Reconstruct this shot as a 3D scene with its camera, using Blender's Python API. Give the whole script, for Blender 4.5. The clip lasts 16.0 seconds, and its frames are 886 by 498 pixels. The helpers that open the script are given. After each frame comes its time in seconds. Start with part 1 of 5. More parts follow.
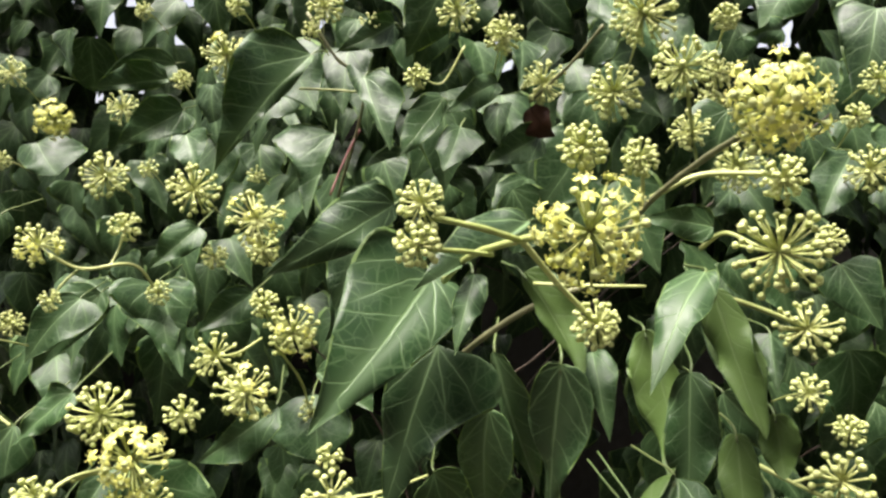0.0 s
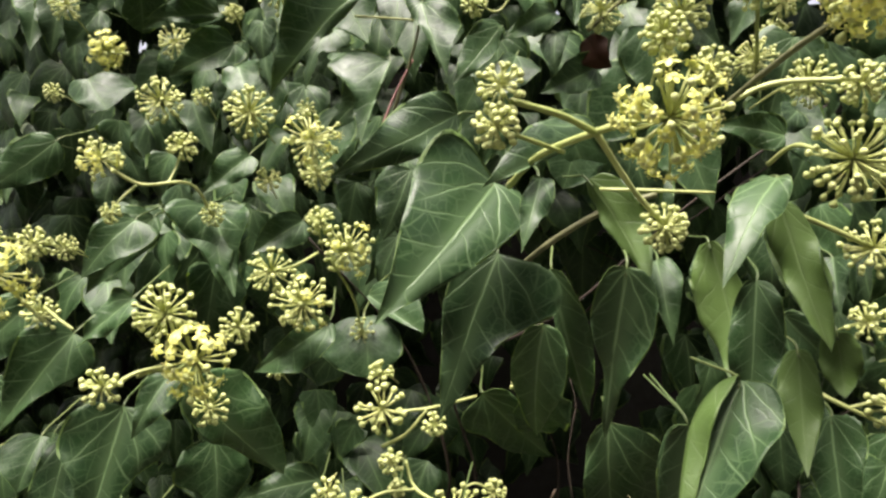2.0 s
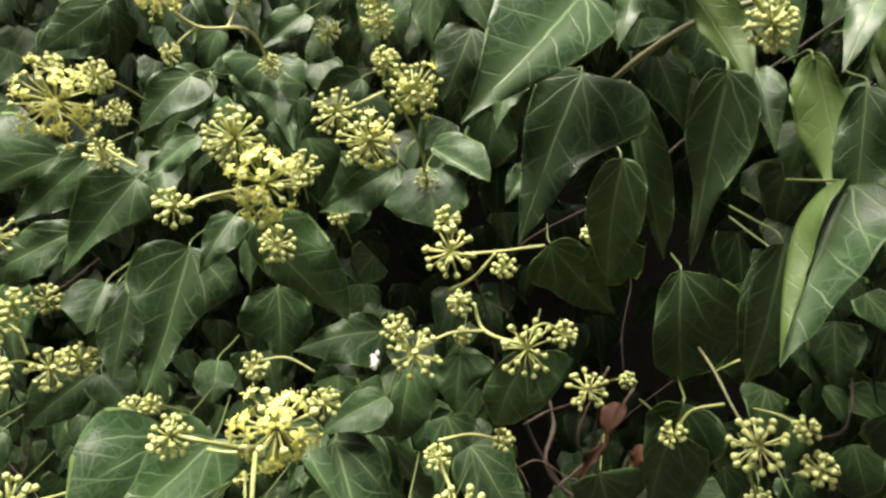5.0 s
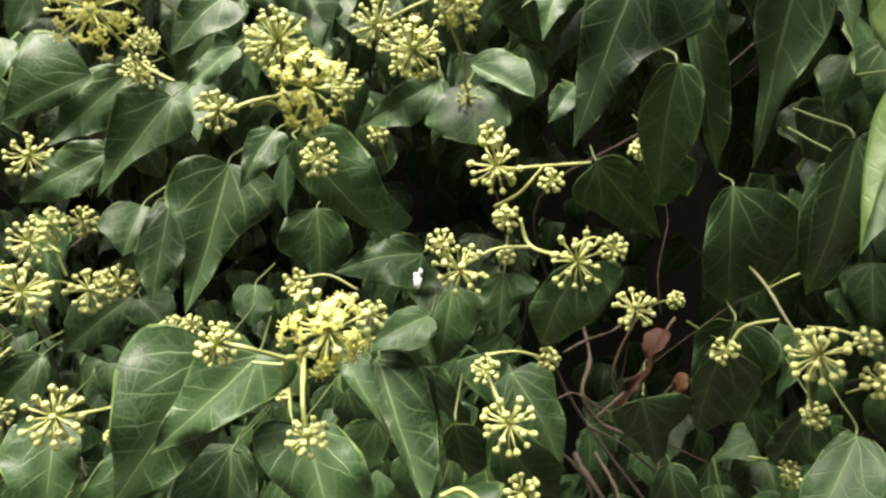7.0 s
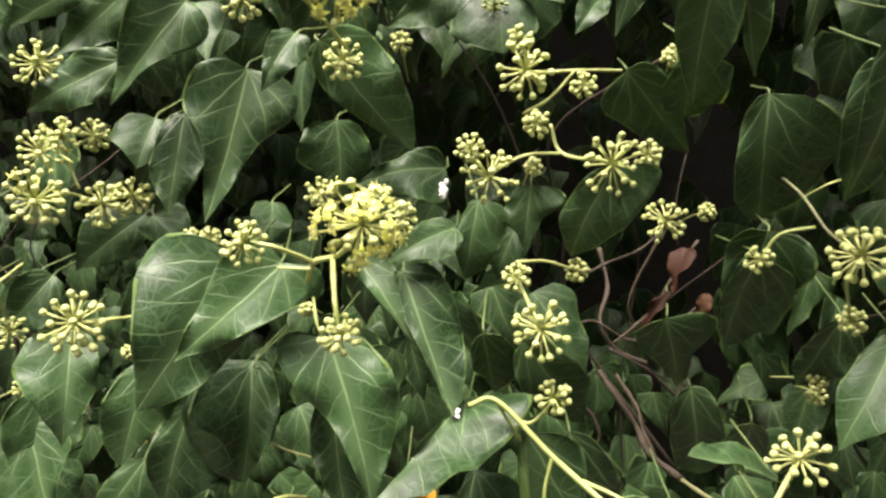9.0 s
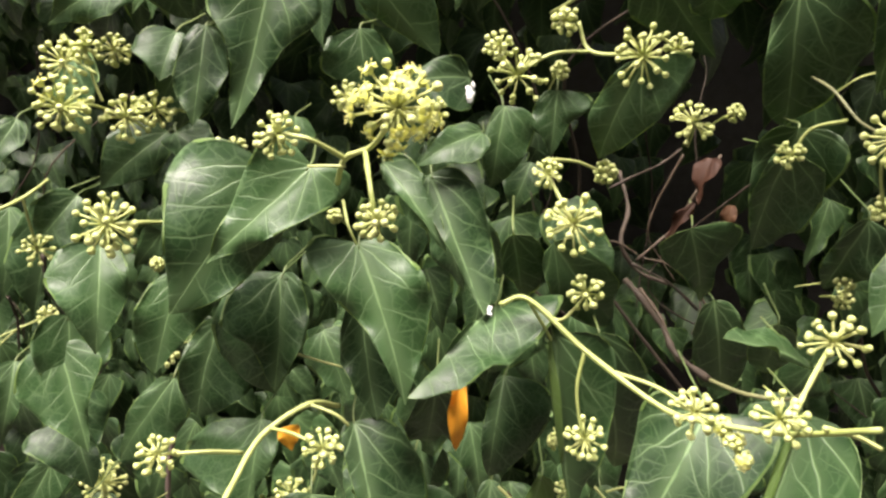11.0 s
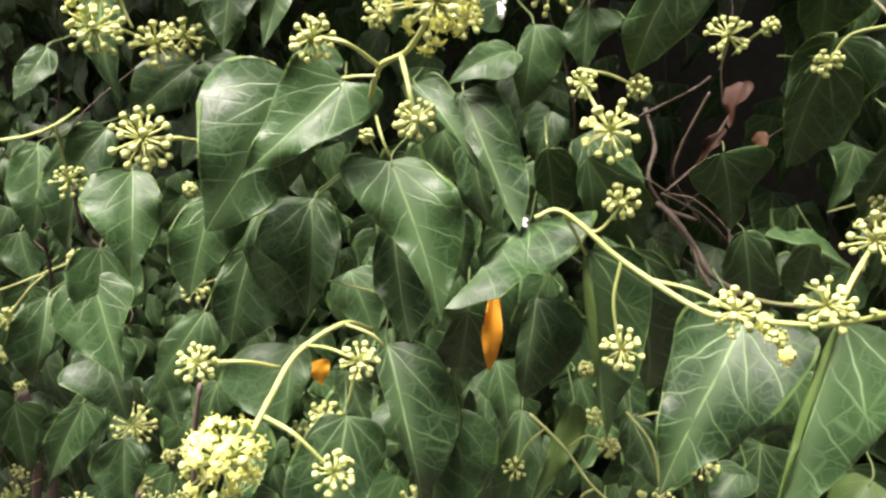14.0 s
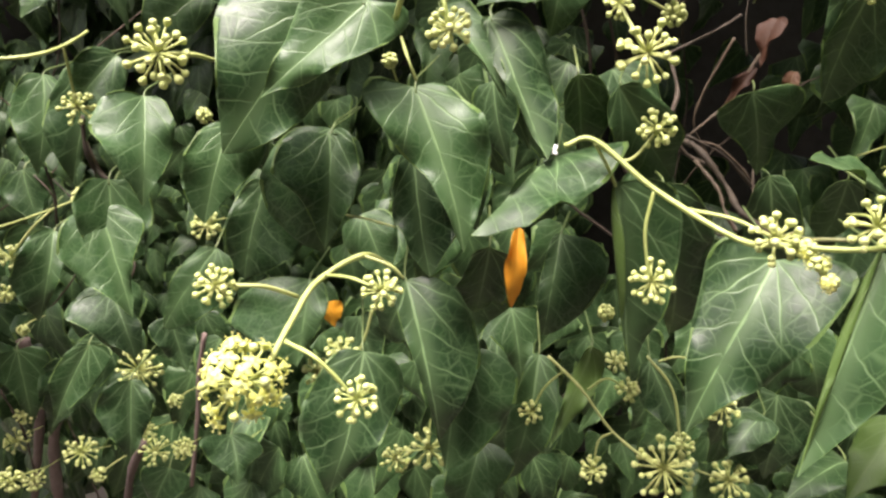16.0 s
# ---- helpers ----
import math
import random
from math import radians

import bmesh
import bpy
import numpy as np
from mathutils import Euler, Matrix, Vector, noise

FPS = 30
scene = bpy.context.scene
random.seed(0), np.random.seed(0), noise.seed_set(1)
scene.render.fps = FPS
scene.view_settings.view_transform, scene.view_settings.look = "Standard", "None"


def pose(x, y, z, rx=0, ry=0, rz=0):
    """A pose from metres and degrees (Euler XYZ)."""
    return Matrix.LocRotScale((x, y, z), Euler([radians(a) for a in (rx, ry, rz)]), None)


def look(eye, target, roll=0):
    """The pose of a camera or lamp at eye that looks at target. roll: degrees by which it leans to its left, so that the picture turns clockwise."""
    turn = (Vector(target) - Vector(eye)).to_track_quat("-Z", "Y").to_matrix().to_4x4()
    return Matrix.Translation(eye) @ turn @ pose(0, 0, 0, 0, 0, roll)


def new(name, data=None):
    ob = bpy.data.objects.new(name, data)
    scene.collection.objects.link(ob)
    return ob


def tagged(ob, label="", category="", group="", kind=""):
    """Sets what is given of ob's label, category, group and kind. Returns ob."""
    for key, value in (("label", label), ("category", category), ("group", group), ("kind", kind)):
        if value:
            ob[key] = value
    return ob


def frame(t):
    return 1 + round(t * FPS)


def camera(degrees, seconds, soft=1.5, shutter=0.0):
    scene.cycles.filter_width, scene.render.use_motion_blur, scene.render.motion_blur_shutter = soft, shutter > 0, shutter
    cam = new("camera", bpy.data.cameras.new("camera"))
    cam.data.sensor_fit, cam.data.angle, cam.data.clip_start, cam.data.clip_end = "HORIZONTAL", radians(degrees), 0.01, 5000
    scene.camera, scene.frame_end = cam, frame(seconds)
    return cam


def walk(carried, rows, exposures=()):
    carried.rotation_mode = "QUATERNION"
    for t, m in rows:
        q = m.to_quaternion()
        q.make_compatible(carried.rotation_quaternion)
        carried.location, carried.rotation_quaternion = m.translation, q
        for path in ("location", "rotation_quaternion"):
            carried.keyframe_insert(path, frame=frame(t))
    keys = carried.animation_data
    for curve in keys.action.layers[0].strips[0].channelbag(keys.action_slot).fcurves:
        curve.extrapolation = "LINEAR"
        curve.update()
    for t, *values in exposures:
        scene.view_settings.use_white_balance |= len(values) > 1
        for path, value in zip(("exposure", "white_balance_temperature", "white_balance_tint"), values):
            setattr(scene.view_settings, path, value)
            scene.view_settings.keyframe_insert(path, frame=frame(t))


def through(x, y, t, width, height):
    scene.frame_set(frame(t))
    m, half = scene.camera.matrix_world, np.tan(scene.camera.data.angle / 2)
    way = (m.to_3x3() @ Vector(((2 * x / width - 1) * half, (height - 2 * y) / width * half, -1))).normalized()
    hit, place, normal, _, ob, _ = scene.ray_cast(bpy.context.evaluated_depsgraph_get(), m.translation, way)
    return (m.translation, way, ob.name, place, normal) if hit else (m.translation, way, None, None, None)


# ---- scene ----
cam = camera(62.9, 16.0, soft=2.7)
METRES, EYE, TILT, LEAN, TURN = 0.31, 1.4, 0.0, 0.0, 0.0
ROWS = [
    (0.0, 0.0, 0.0, 0.0, 0.0, 0.0, -0.0),
    (0.5, -0.0143, -0.0013, -0.0207, 0.48, -0.33, -0.25),
    (1.0, -0.0312, -0.0023, -0.0469, 0.88, -0.73, -0.57),
    (1.5, -0.0494, -0.0061, -0.0803, 1.3, -1.16, -1.09),
    (2.0, -0.0637, -0.006, -0.1206, 1.87, -1.68, -1.63),
    (2.5, -0.0782, -0.0002, -0.1573, 2.29, -2.37, -1.95),
    (3.0, -0.0922, 0.0008, -0.1898, 2.63, -3.19, -2.17),
    (3.5, -0.1054, 0.0045, -0.2236, 2.95, -4.0, -2.32),
    (4.0, -0.1186, 0.012, -0.2555, 3.15, -4.95, -2.32),
    (6.5, -0.1857, 0.0286, -0.408, 5.06, -8.28, -2.06),
    (7.0, -0.2025, 0.0349, -0.4292, 4.98, -8.97, -2.05),
    (7.5, -0.2176, 0.0396, -0.4513, 4.87, -9.63, -2.12),
    (8.0, -0.2331, 0.0415, -0.4771, 4.76, -10.25, -2.19),
    (8.5, -0.2488, 0.0432, -0.5073, 4.61, -10.9, -2.21),
    (9.0, -0.2638, 0.0467, -0.543, 4.44, -11.66, -2.29),
    (9.5, -0.2793, 0.0468, -0.5798, 4.23, -12.62, -2.24),
    (10.0, -0.2918, 0.0392, -0.6151, 4.2, -13.4, -2.08),
    (12.5, -0.3182, -0.0204, -0.721, 5.01, -14.23, -0.52),
    (13.0, -0.3232, -0.0304, -0.7444, 5.13, -14.27, -0.42),
    (13.5, -0.332, -0.0279, -0.7694, 5.25, -14.56, -0.41),
    (14.0, -0.3452, -0.0166, -0.7918, 5.07, -15.13, -0.68),
    (14.5, -0.3564, -0.0134, -0.8102, 4.83, -15.63, -1.08),
    (15.0, -0.3681, -0.0141, -0.8326, 4.71, -16.0, -1.31),
    (15.5, -0.3808, -0.0125, -0.8579, 4.85, -16.55, -1.54),
    (16.0, -0.396, -0.0024, -0.8816, 5.0, -17.14, -1.73),
]
walk(cam, [(t, pose(0, 0, EYE, TILT, LEAN, TURN) @ pose(METRES * x, METRES * y, METRES * z, 90 + pitch, roll, yaw)) for t, x, y, z, yaw, pitch, roll in ROWS], exposures=[(0.0, 3.15, 6750, 16), (2.0, 3.05, 6850, 17), (4.0, 2.89, 7000, 17), (6.5, 3.19, 7050, 17), (8.5, 3.31, 7050, 17), (13.0, 3.51, 6950, 19), (16.0, 3.51, 6900, 19)])

# ---- light ----
world = bpy.data.worlds.new("overcast_sky")
scene.world = world
world.use_nodes = True
wn = world.node_tree.nodes
sky = wn.new("ShaderNodeTexSky")
sky.sky_type = "NISHITA"
sky.sun_disc = False
sky.sun_elevation, sky.sun_rotation = radians(58), radians(200)
sky.air_density, sky.dust_density, sky.ozone_density = 1.0, 6.0, 1.0
pale = wn.new("ShaderNodeHueSaturation")
pale.inputs["Saturation"].default_value = 0.4
world.node_tree.links.new(sky.outputs[0], pale.inputs["Color"])
world.node_tree.links.new(pale.outputs[0], wn["Background"].inputs[0])
wn["Background"].inputs[1].default_value = 0.040
sun = new("sun", bpy.data.lights.new("sun", "SUN"))
sun.data.energy, sun.data.angle, sun.data.color = 2.0, radians(36), (1.0, 0.97, 0.92)
sun.matrix_world = look((-0.75, -0.22, 4.8), (0, 0.45, 1.2))


# ---- materials ----
class Nodes:
    """A material's node tree with short ways to add maths to it."""

    def __init__(self, name):
        self.mat = bpy.data.materials.new(name)
        self.mat.use_nodes = True
        self.tree = self.mat.node_tree
        self.bsdf = self.tree.nodes["Principled BSDF"]
        self.out = self.tree.nodes["Material Output"]

    def add(self, kind, **settings):
        node = self.tree.nodes.new(kind)
        for key, value in settings.items():
            setattr(node, key, value)
        return node

    def link(self, a, b):
        self.tree.links.new(a, b)

    def put(self, socket, value):
        if isinstance(value, bpy.types.NodeSocket):
            self.link(value, socket)
        else:
            socket.default_value = value

    def math(self, op, a, b=0.0, c=0.0):
        node = self.add("ShaderNodeMath", operation=op)
        for socket, value in zip(node.inputs, (a, b, c)):
            self.put(socket, value)
        return node.outputs[0]

    def ramp(self, x, low, high, to_low=0.0, to_high=1.0):
        node = self.add("ShaderNodeMapRange", interpolation_type="SMOOTHSTEP")
        for key, value in zip((0, 1, 2, 3, 4), (x, low, high, to_low, to_high)):
            self.put(node.inputs[key], value)
        return node.outputs[0]

    def mix(self, f, a, b):
        node = self.add("ShaderNodeMix", data_type="RGBA")
        self.put(node.inputs[0], f)
        self.put(node.inputs[6], a if not isinstance(a, tuple) else (*a, 1))
        self.put(node.inputs[7], b if not isinstance(b, tuple) else (*b, 1))
        return node.outputs[2]

    def noise(self, scale, detail=3.0, vector=None, rough=0.6):
        node = self.add("ShaderNodeTexNoise")
        node.inputs["Scale"].default_value, node.inputs["Detail"].default_value = scale, detail
        node.inputs["Roughness"].default_value = rough
        if vector is not None:
            self.link(vector, node.inputs["Vector"])
        return node.outputs[0]

    def coords(self):
        return self.add("ShaderNodeTexCoord").outputs["Object"]

    def bump(self, height, strength, distance):
        node = self.add("ShaderNodeBump")
        node.inputs["Strength"].default_value, node.inputs["Distance"].default_value = strength, distance
        self.link(height, node.inputs["Height"])
        self.link(node.outputs[0], self.bsdf.inputs["Normal"])

    def set(self, colour, rough, spec=0.5):
        self.put(self.bsdf.inputs["Base Color"], colour if not isinstance(colour, tuple) else (*colour, 1))
        self.put(self.bsdf.inputs["Roughness"], rough)
        self.bsdf.inputs["Specular IOR Level"].default_value = spec

    def glow_through(self, colour, amount):
        """Thin tissue that lets some light through."""
        thin = self.add("ShaderNodeBsdfTranslucent")
        self.put(thin.inputs[0], colour if not isinstance(colour, tuple) else (*colour, 1))
        both = self.add("ShaderNodeMixShader")
        both.inputs[0].default_value = amount
        self.link(self.bsdf.outputs[0], both.inputs[1])
        self.link(thin.outputs[0], both.inputs[2])
        self.link(both.outputs[0], self.out.inputs[0])


def leaf_material(name, dark, mid, vein, rough, vein_amount, through_colour, through_amount, per_island=False, spec=0.23, sheen_bump=0.5):
    """Leaf skin with midrib, palmate side veins and a fine net, drawn in the leaf's own coordinates."""
    n = Nodes(name)
    uv = n.add("ShaderNodeUVMap", uv_map="shape").outputs[0]
    rim = n.add("ShaderNodeUVMap", uv_map="rim").outputs[0]
    wob = n.add("ShaderNodeTexNoise")
    wob.inputs["Scale"].default_value, wob.inputs["Detail"].default_value = 4.5, 2.0
    if per_island:
        rand = n.add("ShaderNodeNewGeometry").outputs["Random Per Island"]
    else:
        rand = n.add("ShaderNodeObjectInfo").outputs["Random"]
    # every leaf has its own run of veins
    own = n.add("ShaderNodeVectorMath", operation="ADD")
    n.link(uv, own.inputs[0])
    n.link(n.math("MULTIPLY", rand, 37.0), own.inputs[1])
    n.link(own.outputs[0], wob.inputs["Vector"])
    shift = n.add("ShaderNodeVectorMath", operation="MULTIPLY_ADD")
    n.link(wob.outputs["Color"], shift.inputs[0])
    shift.inputs[1].default_value = (0.085, 0.085, 0)
    n.link(uv, shift.inputs[2])
    sep = n.add("ShaderNodeSeparateXYZ")
    n.link(shift.outputs[0], sep.inputs[0])
    sep_true = n.add("ShaderNodeSeparateXYZ")
    n.link(uv, sep_true.inputs[0])
    wavy_p = n.math("ABSOLUTE", n.math("SUBTRACT", sep.outputs[0], 0.5425))
    wavy_q = n.math("SUBTRACT", sep.outputs[1], 0.2425)
    p = n.math("ADD", n.math("MULTIPLY", wavy_p, 0.3), n.math("MULTIPLY", n.math("ABSOLUTE", n.math("SUBTRACT", sep_true.outputs[0], 0.5)), 0.7))
    q = n.math("ADD", n.math("MULTIPLY", wavy_q, 0.3), n.math("MULTIPLY", n.math("SUBTRACT", sep_true.outputs[1], 0.2), 0.7))
    taper = n.ramp(q, 0.0, 1.0, 1.0, 0.4)
    mid_vein = n.math("MAXIMUM", n.ramp(n.math("DIVIDE", p, taper), 0.003, 0.017, 1.0, 0.0), n.ramp(p, 0.0, 0.11, 0.30, 0.0))
    lines = mid_vein
    half_p = n.math("ADD", n.math("MULTIPLY", wavy_p, 0.6), n.math("MULTIPLY", p, 0.4))
    half_q = n.math("ADD", n.math("MULTIPLY", wavy_q, 0.6), n.math("MULTIPLY", q, 0.4))
    # main veins spread from the stalk like fingers
    for angle, weight, bend in ((30, 0.85, 0.75), (62, 0.75, 0.7), (100, 0.6, 0.5)):
        a = radians(angle)
        curved = n.math("SUBTRACT", half_q, n.math("MULTIPLY", n.math("MULTIPLY", half_p, half_p), bend))
        d = n.math("ABSOLUTE", n.math("SUBTRACT", n.math("MULTIPLY", half_p, math.cos(a)), n.math("MULTIPLY", curved, math.sin(a))))
        along = n.math("ADD", n.math("MULTIPLY", p, math.sin(a)), n.math("MULTIPLY", q, math.cos(a)))
        here = n.math("MAXIMUM", n.ramp(d, 0.0, 0.0115, weight, 0.0), n.ramp(d, 0.0, 0.06, 0.18, 0.0))
        here = n.math("MULTIPLY", here, n.ramp(along, 0.0, 0.02))
        here = n.math("MULTIPLY", here, n.ramp(along, 0.25, 0.55, 1.0, 0.2))
        lines = n.math("MAXIMUM", lines, here)
    # side veins of the midrib
    s = n.math("SUBTRACT", n.math("ADD", wavy_q, n.math("MULTIPLY", n.math("MULTIPLY", wavy_p, wavy_p), 0.7)), n.math("MULTIPLY", wavy_p, 0.95))
    # they leave it by turns, left and right
    turn = n.math("MULTIPLY", n.math("GREATER_THAN", sep_true.outputs[0], 0.5), 0.42)
    turn = n.math("ADD", turn, n.math("MULTIPLY", rand, 3.7))
    step = n.math("ABSOLUTE", n.math("SUBTRACT", n.math("FRACT", n.math("ADD", n.math("DIVIDE", s, 0.20), turn)), 0.5))
    side = n.math("MULTIPLY", n.ramp(step, 0.0, 0.062, 0.56, 0.0), n.ramp(s, 0.06, 0.14))
    side = n.math("MULTIPLY", side, n.ramp(p, 0.1, 0.4, 1.0, 0.45))
    lines = n.math("MAXIMUM", lines, side)
    # a coarse and a fine net between them
    for scale, width, weight in ((7.0, 0.055, 0.28), (17.0, 0.09, 0.17)):
        net = n.add("ShaderNodeTexVoronoi", feature="DISTANCE_TO_EDGE")
        net.inputs["Scale"].default_value = scale
        own_net = n.add("ShaderNodeVectorMath", operation="ADD")
        n.link(shift.outputs[0], own_net.inputs[0])
        n.link(n.math("MULTIPLY", rand, 53.0), own_net.inputs[1])
        n.link(own_net.outputs[0], net.inputs["Vector"])
        lines = n.math("MAXIMUM", lines, n.ramp(net.outputs[0], 0.0, width, weight, 0.0))
    obj = n.coords()
    blotch = n.math("ADD", n.math("MULTIPLY", n.noise(38.0, 3.0, obj), 0.75), n.math("MULTIPLY", rand, 0.45))
    skin = n.mix(n.ramp(blotch, 0.25, 0.95), dark, mid)
    edge_sep = n.add("ShaderNodeSeparateXYZ")
    n.link(rim, edge_sep.inputs[0])
    edge = n.ramp(edge_sep.outputs[0], 0.94, 0.99, 0.0, 0.28)
    colour = n.mix(n.math("MULTIPLY", lines, vein_amount), skin, vein)
    colour = n.mix(edge, colour, vein)
    specks = n.ramp(n.noise(420.0, 2.0, obj), 0.70, 0.78, 0.0, 0.35)
    colour = n.mix(specks, colour, tuple(c * 1.5 + 0.02 for c in mid))
    grime = n.noise(90.0, 4.0, obj)
    n.set(colour, n.ramp(grime, 0.3, 0.75, rough - 0.07, rough + 0.14), spec)
    puff = n.math("SUBTRACT", n.math("MULTIPLY", n.noise(60.0, 2.0, obj), 0.45), n.math("MULTIPLY", lines, 0.55))
    n.bump(puff, sheen_bump, 0.0012)
    n.glow_through(through_colour, through_amount)
    return n.mat


LEAF_TOP = leaf_material("leaf_upper_skin", (0.009, 0.025, 0.008), (0.023, 0.056, 0.017), (0.135, 0.215, 0.095), 0.41, 0.84, (0.07, 0.17, 0.02), 0.10)
LEAF_BACK = leaf_material("leaf_underside", (0.055, 0.105, 0.022), (0.085, 0.15, 0.034), (0.15, 0.22, 0.085), 0.5, 0.6, (0.20, 0.32, 0.04), 0.28, spec=0.35)
FILL_TOP = leaf_material("leaf_upper_skin_inner", (0.009, 0.025, 0.008), (0.023, 0.056, 0.017), (0.12, 0.195, 0.08), 0.43, 0.85, (0.07, 0.17, 0.02), 0.10, per_island=True)
FILL_BACK = leaf_material("leaf_underside_inner", (0.062, 0.118, 0.030), (0.095, 0.168, 0.046), (0.15, 0.22, 0.085), 0.5, 0.35, (0.18, 0.3, 0.04), 0.25, per_island=True, spec=0.35)
ORANGE_LEAF = leaf_material("yellowed_leaf", (0.62, 0.26, 0.02), (0.75, 0.38, 0.03), (0.55, 0.40, 0.08), 0.5, 0.3, (0.75, 0.35, 0.03), 0.3)
BROWN_LEAF = leaf_material("withered_leaf", (0.024, 0.009, 0.005), (0.055, 0.020, 0.009), (0.06, 0.03, 0.013), 0.6, 0.4, (0.08, 0.03, 0.01), 0.1)
RUSTY_LEAF = leaf_material("rusty_leaf", (0.04, 0.016, 0.004), (0.07, 0.028, 0.008), (0.10, 0.05, 0.02), 0.6, 0.4, (0.15, 0.06, 0.015), 0.1)


def skin_material(name, a, b, rough, scale, bump, through=0.0, spec=0.5):
    n = Nodes(name)
    obj = n.coords()
    rand = n.add("ShaderNodeObjectInfo").outputs["Random"]
    f = n.math("ADD", n.math("MULTIPLY", n.noise(scale, 4.0, obj), 0.8), n.math("MULTIPLY", rand, 0.4))
    colour = n.mix(n.ramp(f, 0.3, 0.95), a, b)
    fine = n.noise(scale * 6, 2.0, obj)
    n.set(colour, n.ramp(fine, 0.3, 0.7, rough - 0.06, rough + 0.1), spec)
    n.bump(fine, bump, 0.0004)
    if through:
        n.glow_through(colour, through)
    return n.mat


PETIOLE = skin_material("leaf_stalk_skin", (0.05, 0.085, 0.022), (0.12, 0.16, 0.05), 0.5, 120, 0.3, 0.06)
STALK = skin_material("green_stalk_skin", (0.24, 0.29, 0.08), (0.40, 0.44, 0.17), 0.5, 120, 0.3, 0.08)
TWIG = skin_material("brown_bark", (0.024, 0.016, 0.009), (0.062, 0.042, 0.024), 0.75, 160, 0.8)
PALE_BARK = skin_material("pale_pinkish_bark", (0.07, 0.048, 0.042), (0.15, 0.105, 0.092), 0.85, 45, 0.9)
OLIVE = skin_material("olive_stem_skin", (0.09, 0.095, 0.04), (0.17, 0.175, 0.075), 0.6, 140, 0.5)
RED_STALK = skin_material("reddish_stalk_skin", (0.10, 0.035, 0.03), (0.16, 0.06, 0.045), 0.5, 120, 0.3)
RAY = skin_material("umbel_ray_skin", (0.37, 0.42, 0.13), (0.49, 0.52, 0.20), 0.55, 200, 0.2, 0.12)
BUD = skin_material("bud_skin", (0.33, 0.39, 0.115), (0.45, 0.50, 0.19), 0.55, 260, 0.35, 0.10)
BUD_CAP = skin_material("bud_cap_skin", (0.39, 0.44, 0.145), (0.50, 0.54, 0.23), 0.5, 260, 0.3, 0.10)
PETAL = skin_material("yellow_petal_skin", (0.64, 0.66, 0.13), (0.76, 0.77, 0.25), 0.5, 300, 0.2, 0.22)
ANTHER = skin_material("anther_skin", (0.60, 0.58, 0.14), (0.74, 0.72, 0.26), 0.6, 300, 0.2, 0.1)
DROPPING = skin_material("white_splash", (0.55, 0.56, 0.55), (0.82, 0.83, 0.82), 0.6, 500, 0.6)
SOIL = skin_material("damp_soil", (0.05, 0.045, 0.035), (0.11, 0.10, 0.08), 0.9, 4, 0.8)
BLOCKER_GREY = skin_material("light_blocker_grey", (0.14, 0.14, 0.13), (0.21, 0.21, 0.195), 0.9, 3, 0.5)
# near-black, so that gaps in the hedge read as deep shade
BACKING = skin_material("near_black_backing", (0.016, 0.015, 0.011), (0.036, 0.033, 0.024), 0.85, 9, 0.8)


# ---- shape helpers ----
def mesh_of(name, verts, faces, mats, index=None, uvs=None, smooth=True):
    me = bpy.data.meshes.new(name)
    me.from_pydata([tuple(v) for v in verts], [], faces)
    for m in mats:
        me.materials.append(m)
    if index is not None:
        me.polygons.foreach_set("material_index", index)
    if uvs:
        loops = np.empty(len(me.loops), dtype=np.int32)
        me.loops.foreach_get("vertex_index", loops)
        for layer, co in uvs.items():
            me.uv_layers.new(name=layer).data.foreach_set("uv", np.asarray(co, dtype=np.float32)[loops].ravel())
    if smooth:
        me.polygons.foreach_set("use_smooth", [True] * len(me.polygons))
    me.update()
    return me


def under(ob, parent, m):
    """Hang ob under parent, m being its pose within the parent."""
    ob.parent = parent
    ob.matrix_basis = m
    return ob


def smooth_line(points, per=6):
    """A Catmull-Rom line through the points."""
    pts = [Vector(p) for p in points]
    pts = [pts[0] * 2 - pts[1], *pts, pts[-1] * 2 - pts[-2]]
    line = []
    for i in range(1, len(pts) - 2):
        a, b, c, d = pts[i - 1:i + 3]
        for k in range(per):
            t = k / per
            line.append(0.5 * (2 * b + (c - a) * t + (2 * a - 5 * b + 4 * c - d) * t * t + (3 * b - a - 3 * c + d) * t ** 3))
    return [*line, pts[-2]]


def tube(points, r0, r1, segs=7, knots=0.0):
    """Vertices and faces of a round stalk along the points, with slight swellings."""
    verts, faces = [], []
    side = Vector((0.31, 0.52, 0.79))
    for i, p in enumerate(points):
        ahead = (points[min(i + 1, len(points) - 1)] - points[max(i - 1, 0)]).normalized()
        u = ahead.cross(side).normalized()
        w = ahead.cross(u)
        r = r0 + (r1 - r0) * i / max(1, len(points) - 1)
        r *= 1 + knots * noise.noise(p * 160)
        for k in range(segs):
            a = 2 * math.pi * k / segs
            verts.append(p + r * (math.cos(a) * u + math.sin(a) * w))
    for i in range(len(points) - 1):
        for k in range(segs):
            faces.append((i * segs + k, i * segs + (k + 1) % segs, (i + 1) * segs + (k + 1) % segs, (i + 1) * segs + k))
    faces.append(tuple(range(segs))[::-1])
    faces.append(tuple(range(len(verts) - segs, len(verts))))
    return verts, faces


# the stations along a blade at which its half-width is known
FINE = np.linspace(0, 1, 201)


LEAST_BROAD = 0.20


